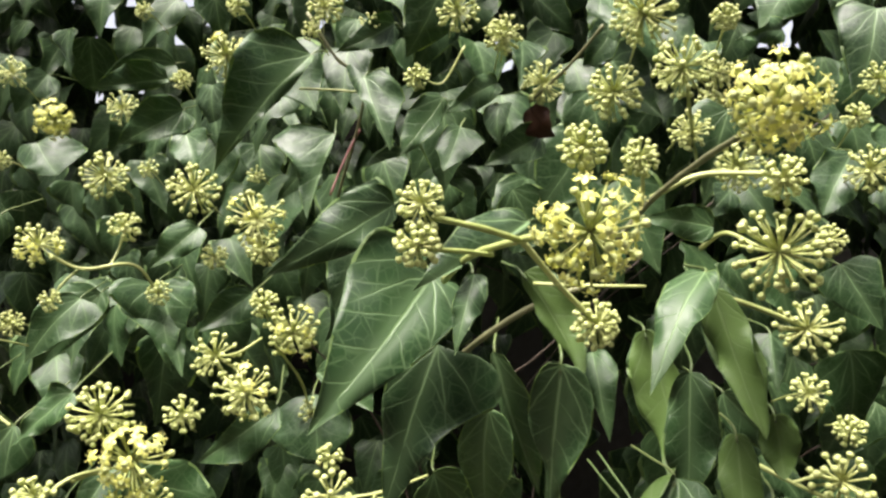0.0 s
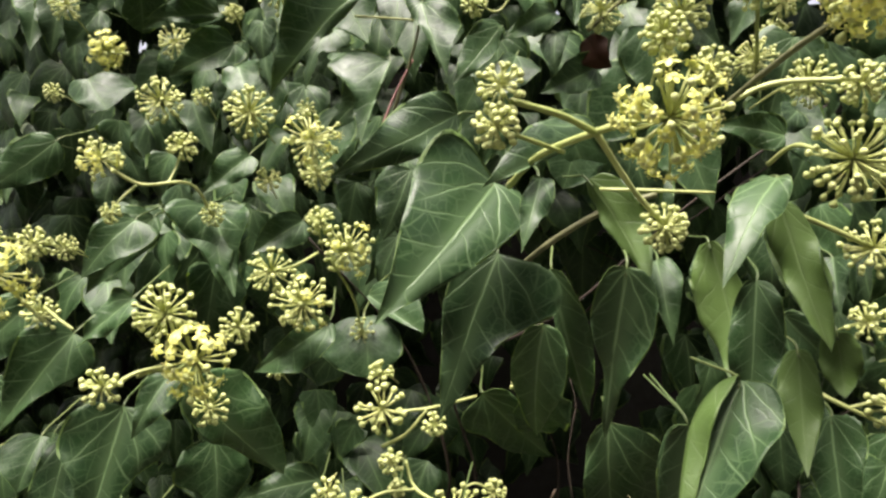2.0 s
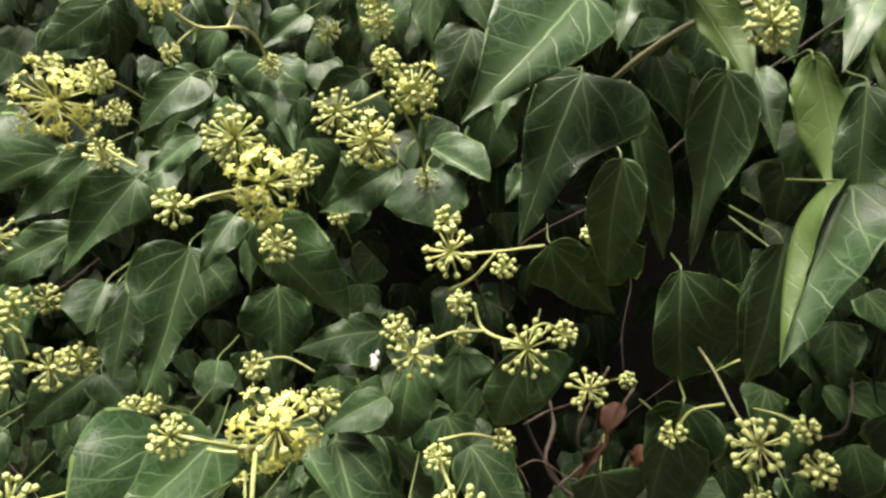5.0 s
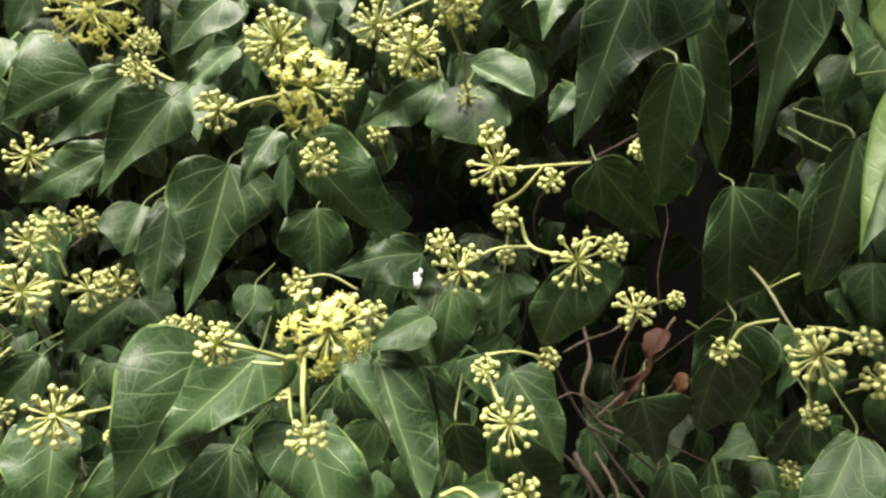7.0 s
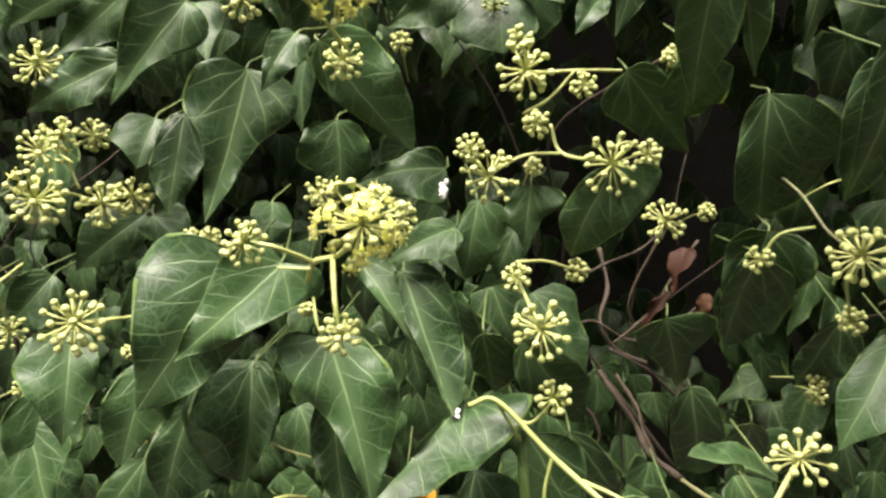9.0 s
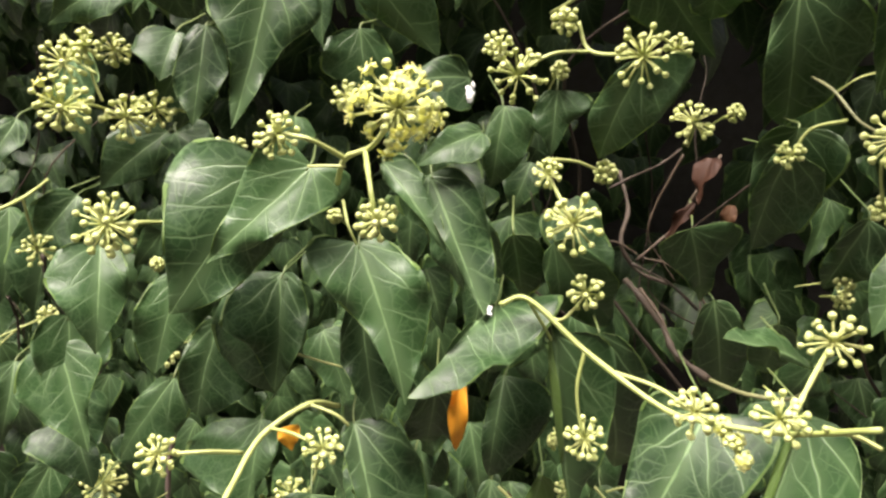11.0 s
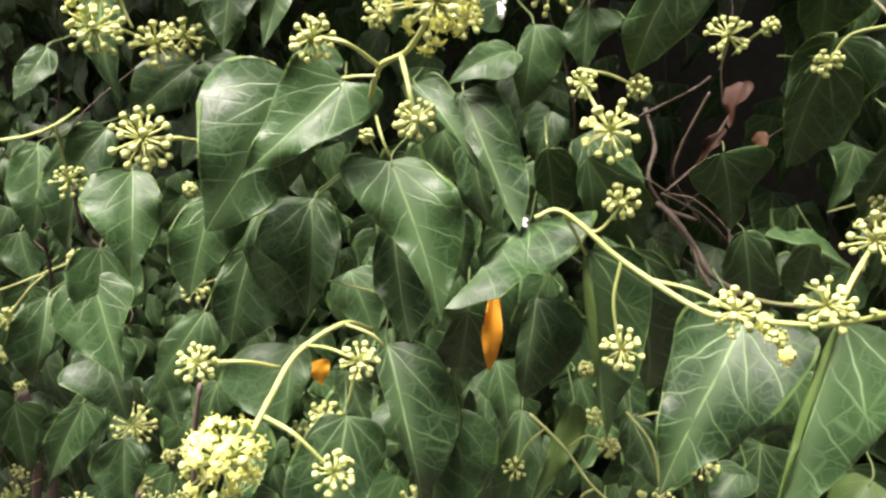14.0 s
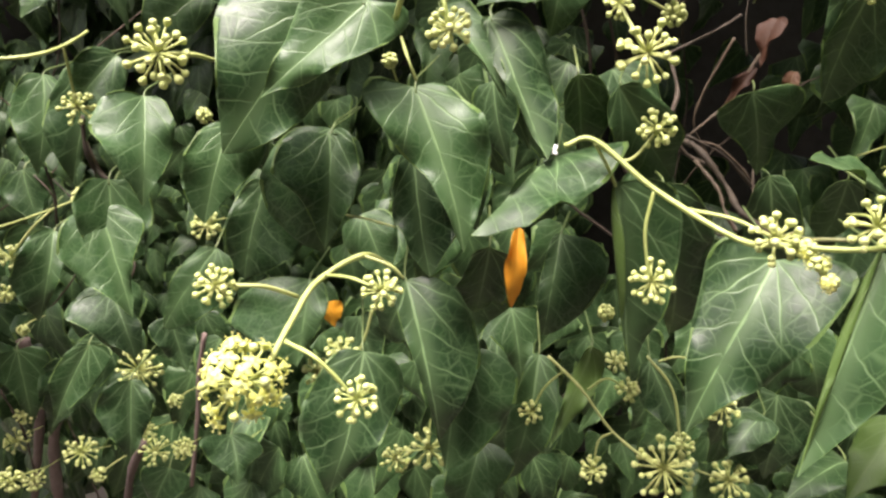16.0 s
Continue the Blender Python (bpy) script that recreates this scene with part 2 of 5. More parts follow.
def half_width(at, taper):
    """Half-width of one side of a blade along its length: broadest at 'at', then drawn in towards the tip."""
    broad = min(0.6, max(LEAST_BROAD, at))
    rise = 0.08 + 0.92 * np.sqrt(1 - (1 - np.clip(FINE / broad, 0, 1)) ** 2)
    gone = np.clip((FINE - broad) / (1 - broad), 0, 1)
    fall = (1 - gone ** (1.35 if taper > 0.9 else 1.7)) ** taper
    if taper > 1.4:
        # a lobe that stands out from a narrower tongue
        fall = 0.58 * np.exp(-(gone / 0.24) ** 2) + 0.42 * (1 - gone ** 2.0)
    line = np.where(FINE < broad, rise, fall)
    wide = np.exp(-np.linspace(-2, 2, 21) ** 2)
    rounded = np.convolve(np.pad(line, 10, mode="reflect", reflect_type="odd"), wide / wide.sum(), mode="valid")
    return np.where(FINE < 0.03, line, rounded).clip(0.004)


def blade(length, left, right, rng, rows=20, cols=13, bulge=0.08, fold=0.10, wave=0.04, thick=0.00035, bow=0.0, rolled=(1.0, 1.0)):
    """A leaf blade from its base at 0 to its tip on +y, upper skin on +z: verts, faces, material index, uv.

    left and right: greatest half-width, how far along it lies, and how fast that side tapers.
    rolled: the share of the left and the right side that lies flat; the margin beyond it is turned over on the upper skin."""
    sides = [(right[0], half_width(right[1], right[2])), (left[0], half_width(left[1], left[2]))]
    ears = [min(0.7, max(0.09, (LEAST_BROAD - q[1]) / (1 - LEAST_BROAD) ** 3)) for q in (right, left)]
    phase, phase2 = rng.uniform(0, 6.3), rng.uniform(0, 6.3)
    bow += rng.uniform(-0.025, 0.025)
    freq = rng.uniform(7, 11)
    tip_curl = rng.uniform(-0.15, 0.25)
    arch = (rng.uniform(-0.2, 0.55), rng.uniform(-0.2, 0.55))
    twist = rng.uniform(-0.4, 0.4)
    width = left[0] + right[0]
    top, uv, rim, over = [], [], [], []
    for i in range(rows + 1):
        v = (i / rows) ** 1.2
        for k in range(cols):
            j = 2 * k / (cols - 1) - 1
            j = math.copysign(abs(j) ** 0.85, j)
            e = 1 if j > 0 else 0
            h = float(np.interp(v, FINE, sides[e][1])) * sides[e][0]
            ragged = 1 + 0.05 * math.sin(v * freq * 1.3 + phase2 + 2 * e) * abs(j)
            across = j * h * ragged
            flat = h * rolled[1 - e]
            beyond = max(0, abs(across) - flat)
            lies = math.copysign(min(abs(across), flat) - 0.75 * beyond, across)
            over.append(beyond > 0)
            x = lies + bow * length * math.sin(math.pi * v)
            y = length * (v - ears[e] * (abs(across) / sides[e][0]) ** 1.1 * (1 - v) ** 3)
            z = length * bulge * 4 * v * (1 - v)
            z += 0.45 * beyond + 0.12 * math.sqrt(beyond * flat) + fold * abs(lies) - arch[e] * across * across / width * 1.6
            z += wave * length * math.sin(v * freq + phase + 2.1 * e) * abs(j) ** 1.8 * math.sin(math.pi * min(1, v + 0.05))
            z += 0.35 * wave * length * math.sin(v * freq * 2.3 + phase2 + 1.3 * e) * abs(j) ** 3 * min(1, 8 * v * (1 - v))
            z -= tip_curl * length * max(0, v - 0.6) ** 2 * 3
            z += twist * across * (v - 0.35)
            z -= 0.014 * length * math.exp(-(across / length * 16) ** 2) * (1 - v)
            top.append(Vector((x, y, z)))
            uv.append((0.5 + across / length, 0.2 + y / length))
            rim.append((abs(j), v))
    count = len(top)
    low = [p + Vector((0, 0, thick if turned else -thick)) for p, turned in zip(top, over)]
    faces, index = [], []
    for i in range(rows):
        for k in range(cols - 1):
            a, b = i * cols + k, (i + 1) * cols + k
            faces.append((a, a + 1, b + 1, b))
            index.append(0)
            faces.append((a + count, b + count, b + 1 + count, a + 1 + count))
            index.append(1)
        for k, turn in ((0, 1), (cols - 1, -1)):
            a, b = i * cols + k, (i + 1) * cols + k
            faces.append((a, b, b + count, a + count)[::turn])
            index.append(1)
    return top + low, faces, index, {"shape": uv * 2, "rim": rim * 2}


# broadest place and taper of the two sides, for leaves of the hedge and odd leaves
FORMS = {"ovate": ((0.25, 1.05), (0.24, 1.1)), "lobed": ((0.10, 1.55), (0.16, 1.5)), "heart": ((0.08, 1.25), (0.12, 1.2)), "skewed": ((0.12, 1.5), (0.34, 1.0)), "rhombic": ((0.34, 1.1), (0.30, 1.15)), "elliptic": ((0.46, 0.75), (0.46, 0.75))}


def formed(width, form):
    """The two sides of a blade of that whole width and form."""
    return tuple((width / 2, at, taper) for at, taper in FORMS[form])


# about the middle of the camera's path; leaves and umbels are turned to face it
CAMERA_MID = Vector((-0.06, 0.0, 1.27))
FEATURED = []
SHOOTS = {}


def shoot(key, at, label):
    ob = tagged(new("ivy_shoot"), label, "ivy", "ivy shoots of the hedge")
    ob.location = at
    SHOOTS[key] = ob
    return ob


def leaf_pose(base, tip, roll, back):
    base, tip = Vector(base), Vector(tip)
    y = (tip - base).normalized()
    n = CAMERA_MID - (base + tip) / 2
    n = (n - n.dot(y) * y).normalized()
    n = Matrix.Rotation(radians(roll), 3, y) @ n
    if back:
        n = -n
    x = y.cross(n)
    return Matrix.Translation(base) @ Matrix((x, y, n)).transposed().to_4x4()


def leaf(key, base, tip, left, right, roll=0, back=False, bow=0.0, rolled=(1.0, 1.0)):
    """A blade with its stalk, under the shoot that bears it; left and right as blade() takes them."""
    rng = random.Random(round(base[0] * 9171 + base[2] * 5519, 3))
    length = (Vector(tip) - Vector(base)).length
    if not back and tip[1] <= base[1]:
        # outer leaves turn to the light
        roll -= 14 * (tip[0] - base[0]) / length
    m = leaf_pose(base, tip, roll + rng.gauss(0, 5), back)
    parent = SHOOTS[key]
    if back:
        left, right = right, left
    verts, faces, index, uvs = blade(length, left, right, rng, bulge=rng.uniform(0.01, 0.13), fold=rng.uniform(-0.05, 0.32), wave=rng.uniform(0.035, 0.085), bow=bow, rolled=rolled, cols=13 if min(rolled) == 1 else 21)
    ob = new("leaf", mesh_of("leaf", verts, faces, (LEAF_TOP, LEAF_BACK), index, uvs))
    if back:
        ob["label"] = "leaf turned to show its pale green underside"
    under(ob, parent, Matrix.Translation(-parent.location) @ m)
    FEATURED.append((Vector(base), Vector(tip), left[0] + right[0]))
    # the stalk runs back from the blade's base into the hedge
    inv = m.inverted().to_3x3()
    back_way = inv @ Vector((0, 1, 0))
    up = inv @ Vector((rng.uniform(-0.5, 0.5), 1.0, rng.uniform(0.0, 0.8)))
    start = Vector((0, 0.004, -0.0007))
    p1 = start + Vector((0, -0.006, -0.001)) + up * 0.004
    p2 = p1 + up * 0.009 + back_way * 0.012
    p3 = p2 + up * 0.010 + back_way * 0.012
    v, f = tube(smooth_line((start, p1, p2, p3), 4), 0.0007, 0.0006, 6)
    under(new("petiole", mesh_of("petiole", v, f, (PETIOLE,))), ob, Matrix())
    return ob


def odd_leaf(base, tip, width, shape, roll, mat, name, label):
    """A discoloured leaf caught in the hedge, a thing of its own."""
    rng = random.Random(round(base[0] * 7771 + base[2] * 3319, 3))
    length = (Vector(tip) - Vector(base)).length
    verts, faces, index, uvs = blade(length, *formed(width, shape), rng, wave=0.12, fold=0.3, bulge=0.10)
    ob = tagged(new(name, mesh_of(name, verts, faces, (mat, mat), index, uvs)), label, "leaf")
    ob.matrix_basis = leaf_pose(base, tip, roll, False)
    FEATURED.append((Vector(base), Vector(tip), width))
    return ob


def stem(key, r, colour, *points):
    parent = SHOOTS[key]
    line = smooth_line([Vector(p) - parent.location for p in points], 7)
    v, f = tube(line, r, r * 0.82, 8, 0.75 if colour == "b" else 0.22)
    mat, label = {"g": (STALK, "pale green stem"), "b": (TWIG, "brown woody twig"), "o": (OLIVE, "olive stem"), "r": (RED_STALK, "reddish leaf stalk")}[colour]
    ob = new("twig" if colour == "b" else "stem", mesh_of("stem", v, f, (mat,)))
    ob["label"] = label
    return under(ob, parent, Matrix())


def revolve(profile, segs=9):
    """A body of revolution about z from (radius, height) pairs."""
    verts, faces = [], []
    for r, z in profile:
        for k in range(segs):
            a = 2 * math.pi * k / segs
            verts.append(Vector((r * math.cos(a), r * math.sin(a), z)))
    for i in range(len(profile) - 1):
        for k in range(segs):
            faces.append((i * segs + k, i * segs + (k + 1) % segs, (i + 1) * segs + (k + 1) % segs, (i + 1) * segs + k))
    return verts, faces


def bud_mesh():
    prof = ((0.16, -1.25), (0.40, -0.95), (0.80, -0.45), (0.98, -0.02), (0.97, 0.10), (1.0, 0.16), (0.86, 0.52), (0.52, 0.80), (0.16, 0.93), (0.0, 0.96))
    verts, faces = revolve(prof, 9)
    return mesh_of("bud", verts, faces, (BUD, BUD_CAP), [0 if i // 9 < 4 else 1 for i in range(len(faces))])


def flower_mesh(seed):
    """An open floret: cup, domed disc, five spreading petals, five stamens."""
    rng = random.Random(seed)
    prof = ((0.16, -1.2), (0.45, -0.8), (0.85, -0.3), (0.95, 0.0), (0.7, 0.28), (0.3, 0.42), (0.08, 0.62), (0, 0.66))
    verts, faces = revolve(prof, 8)
    index = [0] * len(faces)
    for k in range(5):
        a = 2 * math.pi * k / 5 + rng.uniform(-0.15, 0.15)
        drop = rng.uniform(-0.75, -0.05)
        out, sd = Vector((math.cos(a), math.sin(a), 0)), Vector((-math.sin(a), math.cos(a), 0))
        n0 = len(verts)
        for d, w, z in ((0.7, 0.50, 0.10), (1.2, 0.62, 0.16 + drop * 0.2), (1.65, 0.42, drop * 0.6), (1.95, 0.05, drop)):
            verts += [out * d + sd * w + Vector((0, 0, z)), out * d + Vector((0, 0, z + 0.12)), out * d - sd * w + Vector((0, 0, z))]
        for i in range(3):
            b = n0 + i * 3
            faces += [(b, b + 3, b + 4, b + 1), (b + 1, b + 4, b + 5, b + 2)]
            index += [1, 1]
        a += math.pi / 5
        out = Vector((math.cos(a), math.sin(a), 0))
        foot, top = out * 0.75 + Vector((0, 0, 0.1)), out * rng.uniform(1.0, 1.4) + Vector((0, 0, rng.uniform(0.5, 1.0)))
        v, f = tube([foot, (foot + top) / 2 + Vector((0, 0, 0.1)), top], 0.09, 0.07, 4)
        n0 = len(verts)
        verts += v
        faces += [tuple(n0 + i for i in face) for face in f]
        index += [0] * len(f)
        n0 = len(verts)
        for dx, dy, dz in ((0.26, 0, 0), (-0.26, 0, 0), (0, 0.2, 0), (0, -0.2, 0), (0, 0, 0.18), (0, 0, -0.18)):
            verts.append(top + Vector((dx, dy, dz)))
        for i, j, k2 in ((0, 2, 4), (2, 1, 4), (1, 3, 4), (3, 0, 4), (2, 0, 5), (1, 2, 5), (3, 1, 5), (0, 3, 5)):
            faces.append((n0 + i, n0 + j, n0 + k2))
            index.append(2)
    return mesh_of("floret", verts, faces, (BUD_CAP, PETAL, ANTHER), index)


BUD_MESH = bud_mesh()
FLORETS = [flower_mesh(s) for s in (3, 8, 21)]


def umbel(key, at, radius, kind="b", toward=None):
    """A ball of rays from one knob, each with a bud or an open floret at its end."""
    rng = random.Random(round(at[0] * 6151 + at[2] * 8887, 3))
    at = Vector(at)
    parent = SHOOTS[key]
    stray = 0.4 if kind == "f" else 1.0
    face = (CAMERA_MID - at).normalized() + stray * Vector((rng.uniform(-0.5, 0.5), 0, rng.uniform(-0.3, 0.5)))
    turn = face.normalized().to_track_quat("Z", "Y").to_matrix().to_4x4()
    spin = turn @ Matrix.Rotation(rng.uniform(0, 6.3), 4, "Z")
    count = {"b": 36 if at.z > 1.28 else 22, "m": 29, "f": 34}[kind]
    if radius < 0.010:
        count = 19
    if kind != "f" and radius > 0.018:
        count = 48 if at.z > 1.28 else 28
    size = (0.00125 + 0.048 * radius) * rng.uniform(0.92, 1.06) * (0.82 if at.z > 1.28 else 1.0)
    if at.z > 1.36 and at.x > 0.03 and kind != "f":
        # the crowded heads of the highest shoots
        count, size = round(count * 1.4), size * 0.92
    if at.z > 1.36 and kind == "f":
        # full balls of open florets
        count = 54
    reach = radius - size
    verts, faces = revolve(((0, -0.10), (0.07, -0.07), (0.10, 0), (0.08, 0.06), (0, 0.09)), 7)
    verts = [v * radius for v in verts]
    ends = []
    spread = 1.62 if kind != "f" or at.z > 1.36 else 1.25
    for i in range(count):
        z = 1 - spread * (i + 0.5) / count
        a = i * 2.39996 + rng.uniform(-0.22, 0.22)
        s = math.sqrt(max(0, 1 - z * z))
        way = (Vector((s * math.cos(a), s * math.sin(a), z)) + Vector([rng.uniform(-0.13, 0.13) for _ in range(3)])).normalized()
        far = reach * (rng.uniform(0.80, 1.04) if kind == "b" else rng.uniform(0.66, 1.06))
        bow = Vector((0, 0, 1)) * far * 0.06
        end = way * far
        v, f = tube([way * radius * 0.05, way * far * 0.5 + bow, end - way * size * 0.7], size * 0.30, size * 0.27, 5)
        n0 = len(verts)
        verts += v
        faces += [tuple(n0 + k for k in face_) for face_ in f]
        ends.append((end, way))
    ob = new("umbel", mesh_of("umbel", verts, faces, (RAY,)))
    if kind != "b":
        ob["label"] = "umbel with open yellow florets"
    under(ob, parent, Matrix.Translation(at - parent.location) @ spin)
    for end, way in ends:
        open_floret = kind == "f" and rng.random() < 0.78 or kind == "m" and rng.random() < 0.2
        me = rng.choice(FLORETS) if open_floret else BUD_MESH
        small = size * rng.uniform(0.84, 1.1) * (1.15 if open_floret else 1)
        tilt = way.to_track_quat("Z", "Y").to_matrix().to_4x4() @ Matrix.Rotation(rng.uniform(0, 6.3), 4, "Z")
        under(new("floret" if open_floret else "bud", me), ob, Matrix.Translation(end) @ tilt @ Matrix.Diagonal((small, small, small * rng.uniform(0.9, 1.15), 1)))
    if toward is None:
        # its stalk leads back into the hedge
        inv = spin.inverted().to_3x3()
        way = inv @ Vector((rng.uniform(-0.3, 0.3), 1, rng.uniform(-0.35, 0.2)))
        p1 = way * 0.020 + inv @ Vector((0, 0, -0.003))
        p2 = way * 0.038 + inv @ Vector((0, 0.012, -0.012))
        v, f = tube(smooth_line((Vector((0, 0, 0)), p1, p2), 5), 0.0009, 0.0005, 6)
        under(new("stalk", mesh_of("stalk", v, f, (STALK,))), ob, Matrix())
    return ob


# ---- setting ----
me = mesh_of("ground", [(-400, -400, 0), (400, -400, 0), (400, 400, 0), (-400, 400, 0)], [(0, 1, 2, 3)], (SOIL,), smooth=False)
tagged(new("ground", me), "bare damp soil below the hedge", "ground", kind="structure")
# added closing wall; its near-black colour stands for the shade inside the hedge
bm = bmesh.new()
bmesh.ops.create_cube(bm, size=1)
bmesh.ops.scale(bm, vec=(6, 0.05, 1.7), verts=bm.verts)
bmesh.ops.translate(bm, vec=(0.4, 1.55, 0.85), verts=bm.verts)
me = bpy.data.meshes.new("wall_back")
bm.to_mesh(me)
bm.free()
me.materials.append(BACKING)
tagged(new("wall_back", me), "added near-black wall behind the ivy that stands for the shade inside it", "wall", kind="structure")

# unseen wall behind the camera, added to keep low sky light off the hedge
bm = bmesh.new()
bmesh.ops.create_cube(bm, size=1)
bmesh.ops.scale(bm, vec=(14, 0.25, 7.2), verts=bm.verts)
bmesh.ops.translate(bm, vec=(0, -2.6, 3.6), verts=bm.verts)
me = bpy.data.meshes.new("wall_front")
bm.to_mesh(me)
bm.free()
me.materials.append(BLOCKER_GREY)
tagged(new("wall_front", me), "unseen plain grey wall added to block low sky light from the front", "wall", kind="structure")

# ---- the ivy's shoots ----
shoot(0, (0.1604, 0.4390, 1.2886), "glossy dark green ivy shoot with pale green bud umbels")
shoot(1, (-0.0012, 0.4192, 1.0174), "glossy dark ivy shoot with bright yellow flowering umbels")
shoot(2, (-0.1017, 0.6150, 1.5640), "glossy dark green ivy shoot with pale green bud umbels")
shoot(3, (-0.1534, 0.5657, 1.3849), "glossy dark ivy shoot with umbels of buds just opening yellow")
shoot(4, (0.2020, 0.5237, 1.4803), "glossy dark green ivy shoot with pale green bud umbels")
shoot(5, (-0.1778, 0.4926, 1.2670), "glossy dark ivy shoot with bright yellow flowering umbels")
shoot(6, (-0.1992, 0.4408, 0.9651), "glossy dark ivy shoot with bright yellow flowering umbels")
shoot(7, (-0.2262, 0.6838, 1.4886), "glossy dark ivy shoot with umbels of buds just opening yellow")
shoot(8, (-0.1283, 0.4591, 1.1285), "glossy dark ivy shoot with bright yellow flowering umbels")
shoot(9, (0.0889, 0.5063, 1.1090), "glossy dark green ivy shoot with pale green bud umbels")
shoot(10, (-0.0293, 0.5153, 1.2448), "glossy dark green ivy shoot with pale green bud umbels")
shoot(11, (-0.3135, 0.5352, 1.3123), "glossy dark ivy shoot with bright yellow flowering umbels")
shoot(12, (-0.3201, 0.8100, 1.5906), "glossy dark green ivy shoot with pale green bud umbels")
shoot(13, (-0.4327, 0.8022, 1.5105), "glossy dark ivy shoot with bright yellow flowering umbels")
shoot(14, (0.0207, 0.5813, 1.5065), "glossy dark green ivy shoot with pale green bud umbels")
shoot(15, (-0.5203, 0.6544, 0.7373), "glossy dark green ivy shoot with pale green bud umbels")
shoot(16, (-0.0367, 0.5058, 0.8672), "glossy dark green ivy shoot with pale green bud umbels")
shoot(17, (-0.4463, 0.6066, 0.8787), "glossy dark green ivy shoot with pale green bud umbels")
shoot(18, (0.0582, 0.3868, 1.3788), "glossy dark ivy shoot with bright yellow flowering umbels")
shoot(19, (-0.3259, 0.5073, 1.1170), "glossy dark ivy shoot with umbels of buds just opening yellow")

# stems and twigs
stem(1, 0.0016, "g", (-0.0901, 0.3880, 1.0674), (-0.0745, 0.3880, 1.0712), (-0.0443, 0.3700, 1.0501), (-0.0095, 0.3400, 1.0343), (0.0065, 0.3200, 1.0378), (0.0339, 0.3000, 1.0441), (0.0503, 0.2600, 1.0682))
stem(1, 0.0011, "g", (-0.0290, 0.3600, 1.0427), (-0.0119, 0.3450, 1.0428), (0.0006, 0.3300, 1.0398))
stem(1, 0.0010, "g", (-0.0443, 0.3700, 1.0501), (-0.0474, 0.3660, 1.0288), (-0.0432, 0.3630, 1.0033))
stem(1, 0.0010, "g", (-0.0744, 0.3880, 1.0699), (-0.0658, 0.3900, 1.0564), (-0.0601, 0.3950, 1.0457))
stem(1, 0.0010, "g", (-0.0744, 0.3880, 1.0699), (-0.0574, 0.3820, 1.0622), (-0.0452, 0.3770, 1.0782))
stem(1, 0.0014, "g", (0.0339, 0.3000, 1.0441), (0.0497, 0.3200, 1.0586), (0.0680, 0.3450, 1.0679))
stem(1, 0.0012, "g", (0.0400, 0.2800, 1.0578), (0.0592, 0.2900, 1.0495), (0.0690, 0.2900, 1.0448))
stem(6, 0.0018, "g", (-0.1882, 0.4200, 0.9842), (-0.1993, 0.3900, 0.9995), (-0.2201, 0.3650, 0.9906), (-0.2243, 0.3300, 0.9816), (-0.2241, 0.2950, 0.9766))
stem(6, 0.0012, "g", (-0.2278, 0.3550, 0.9857), (-0.2367, 0.3300, 0.9997), (-0.2501, 0.3200, 1.0033))
stem(6, 0.0010, "g", (-0.2166, 0.3700, 0.9934), (-0.2002, 0.3600, 0.9962), (-0.1843, 0.3530, 0.9933))
stem(6, 0.0012, "g", (-0.2213, 0.3100, 0.9800), (-0.2036, 0.3000, 0.9771), (-0.1878, 0.3000, 0.9608))
stem(6, 0.0010, "g", (-0.1993, 0.3900, 0.9995), (-0.1833, 0.3880, 0.9950), (-0.1756, 0.3900, 0.9872))
stem(6, 0.0009, "g", (-0.1952, 0.4000, 0.9635), (-0.2004, 0.4000, 0.9428), (-0.2075, 0.4000, 0.9271))
stem(8, 0.0016, "g", (-0.1831, 0.4000, 1.1299), (-0.1723, 0.3700, 1.1475), (-0.1565, 0.3550, 1.1554), (-0.1440, 0.3350, 1.1691))
stem(8, 0.0013, "g", (-0.1723, 0.3700, 1.1475), (-0.1838, 0.3500, 1.1580), (-0.1974, 0.3480, 1.1612))
stem(8, 0.0013, "g", (-0.1599, 0.3580, 1.1533), (-0.1523, 0.3300, 1.1395), (-0.1484, 0.3250, 1.1230))
stem(8, 0.0009, "g", (-0.1733, 0.3750, 1.1428), (-0.1840, 0.3750, 1.1426), (-0.1944, 0.3800, 1.1413))
stem(8, 0.0009, "g", (-0.1801, 0.4000, 1.1203), (-0.1742, 0.3850, 1.1097), (-0.1696, 0.3850, 1.0987))
stem(19, 0.0012, "g", (-0.2971, 0.3640, 1.1087), (-0.2845, 0.3750, 1.1084), (-0.2787, 0.4000, 1.1046), (-0.2654, 0.4300, 1.1105))
stem(10, 0.0010, "g", (-0.0102, 0.4700, 1.2530), (-0.0359, 0.4450, 1.2512), (-0.0543, 0.4400, 1.2493), (-0.0685, 0.4410, 1.2467))
stem(10, 0.0010, "g", (-0.0684, 0.4450, 1.2253), (-0.0536, 0.4400, 1.2349), (-0.0410, 0.4400, 1.2505))
stem(10, 0.0012, "g", (-0.0529, 0.4350, 1.2204), (-0.0455, 0.4300, 1.2046), (-0.0228, 0.4050, 1.2030))
stem(10, 0.0010, "g", (-0.0455, 0.4300, 1.2046), (-0.0668, 0.4250, 1.2027), (-0.0858, 0.4200, 1.1916))
stem(10, 0.0008, "g", (-0.0227, 0.4100, 1.2091), (-0.0111, 0.4200, 1.2129), (0.0004, 0.4250, 1.2068))
stem(3, 0.0013, "g", (-0.2616, 0.4800, 1.3966), (-0.2436, 0.4900, 1.3865), (-0.2177, 0.5100, 1.3888), (-0.2077, 0.5300, 1.3664))
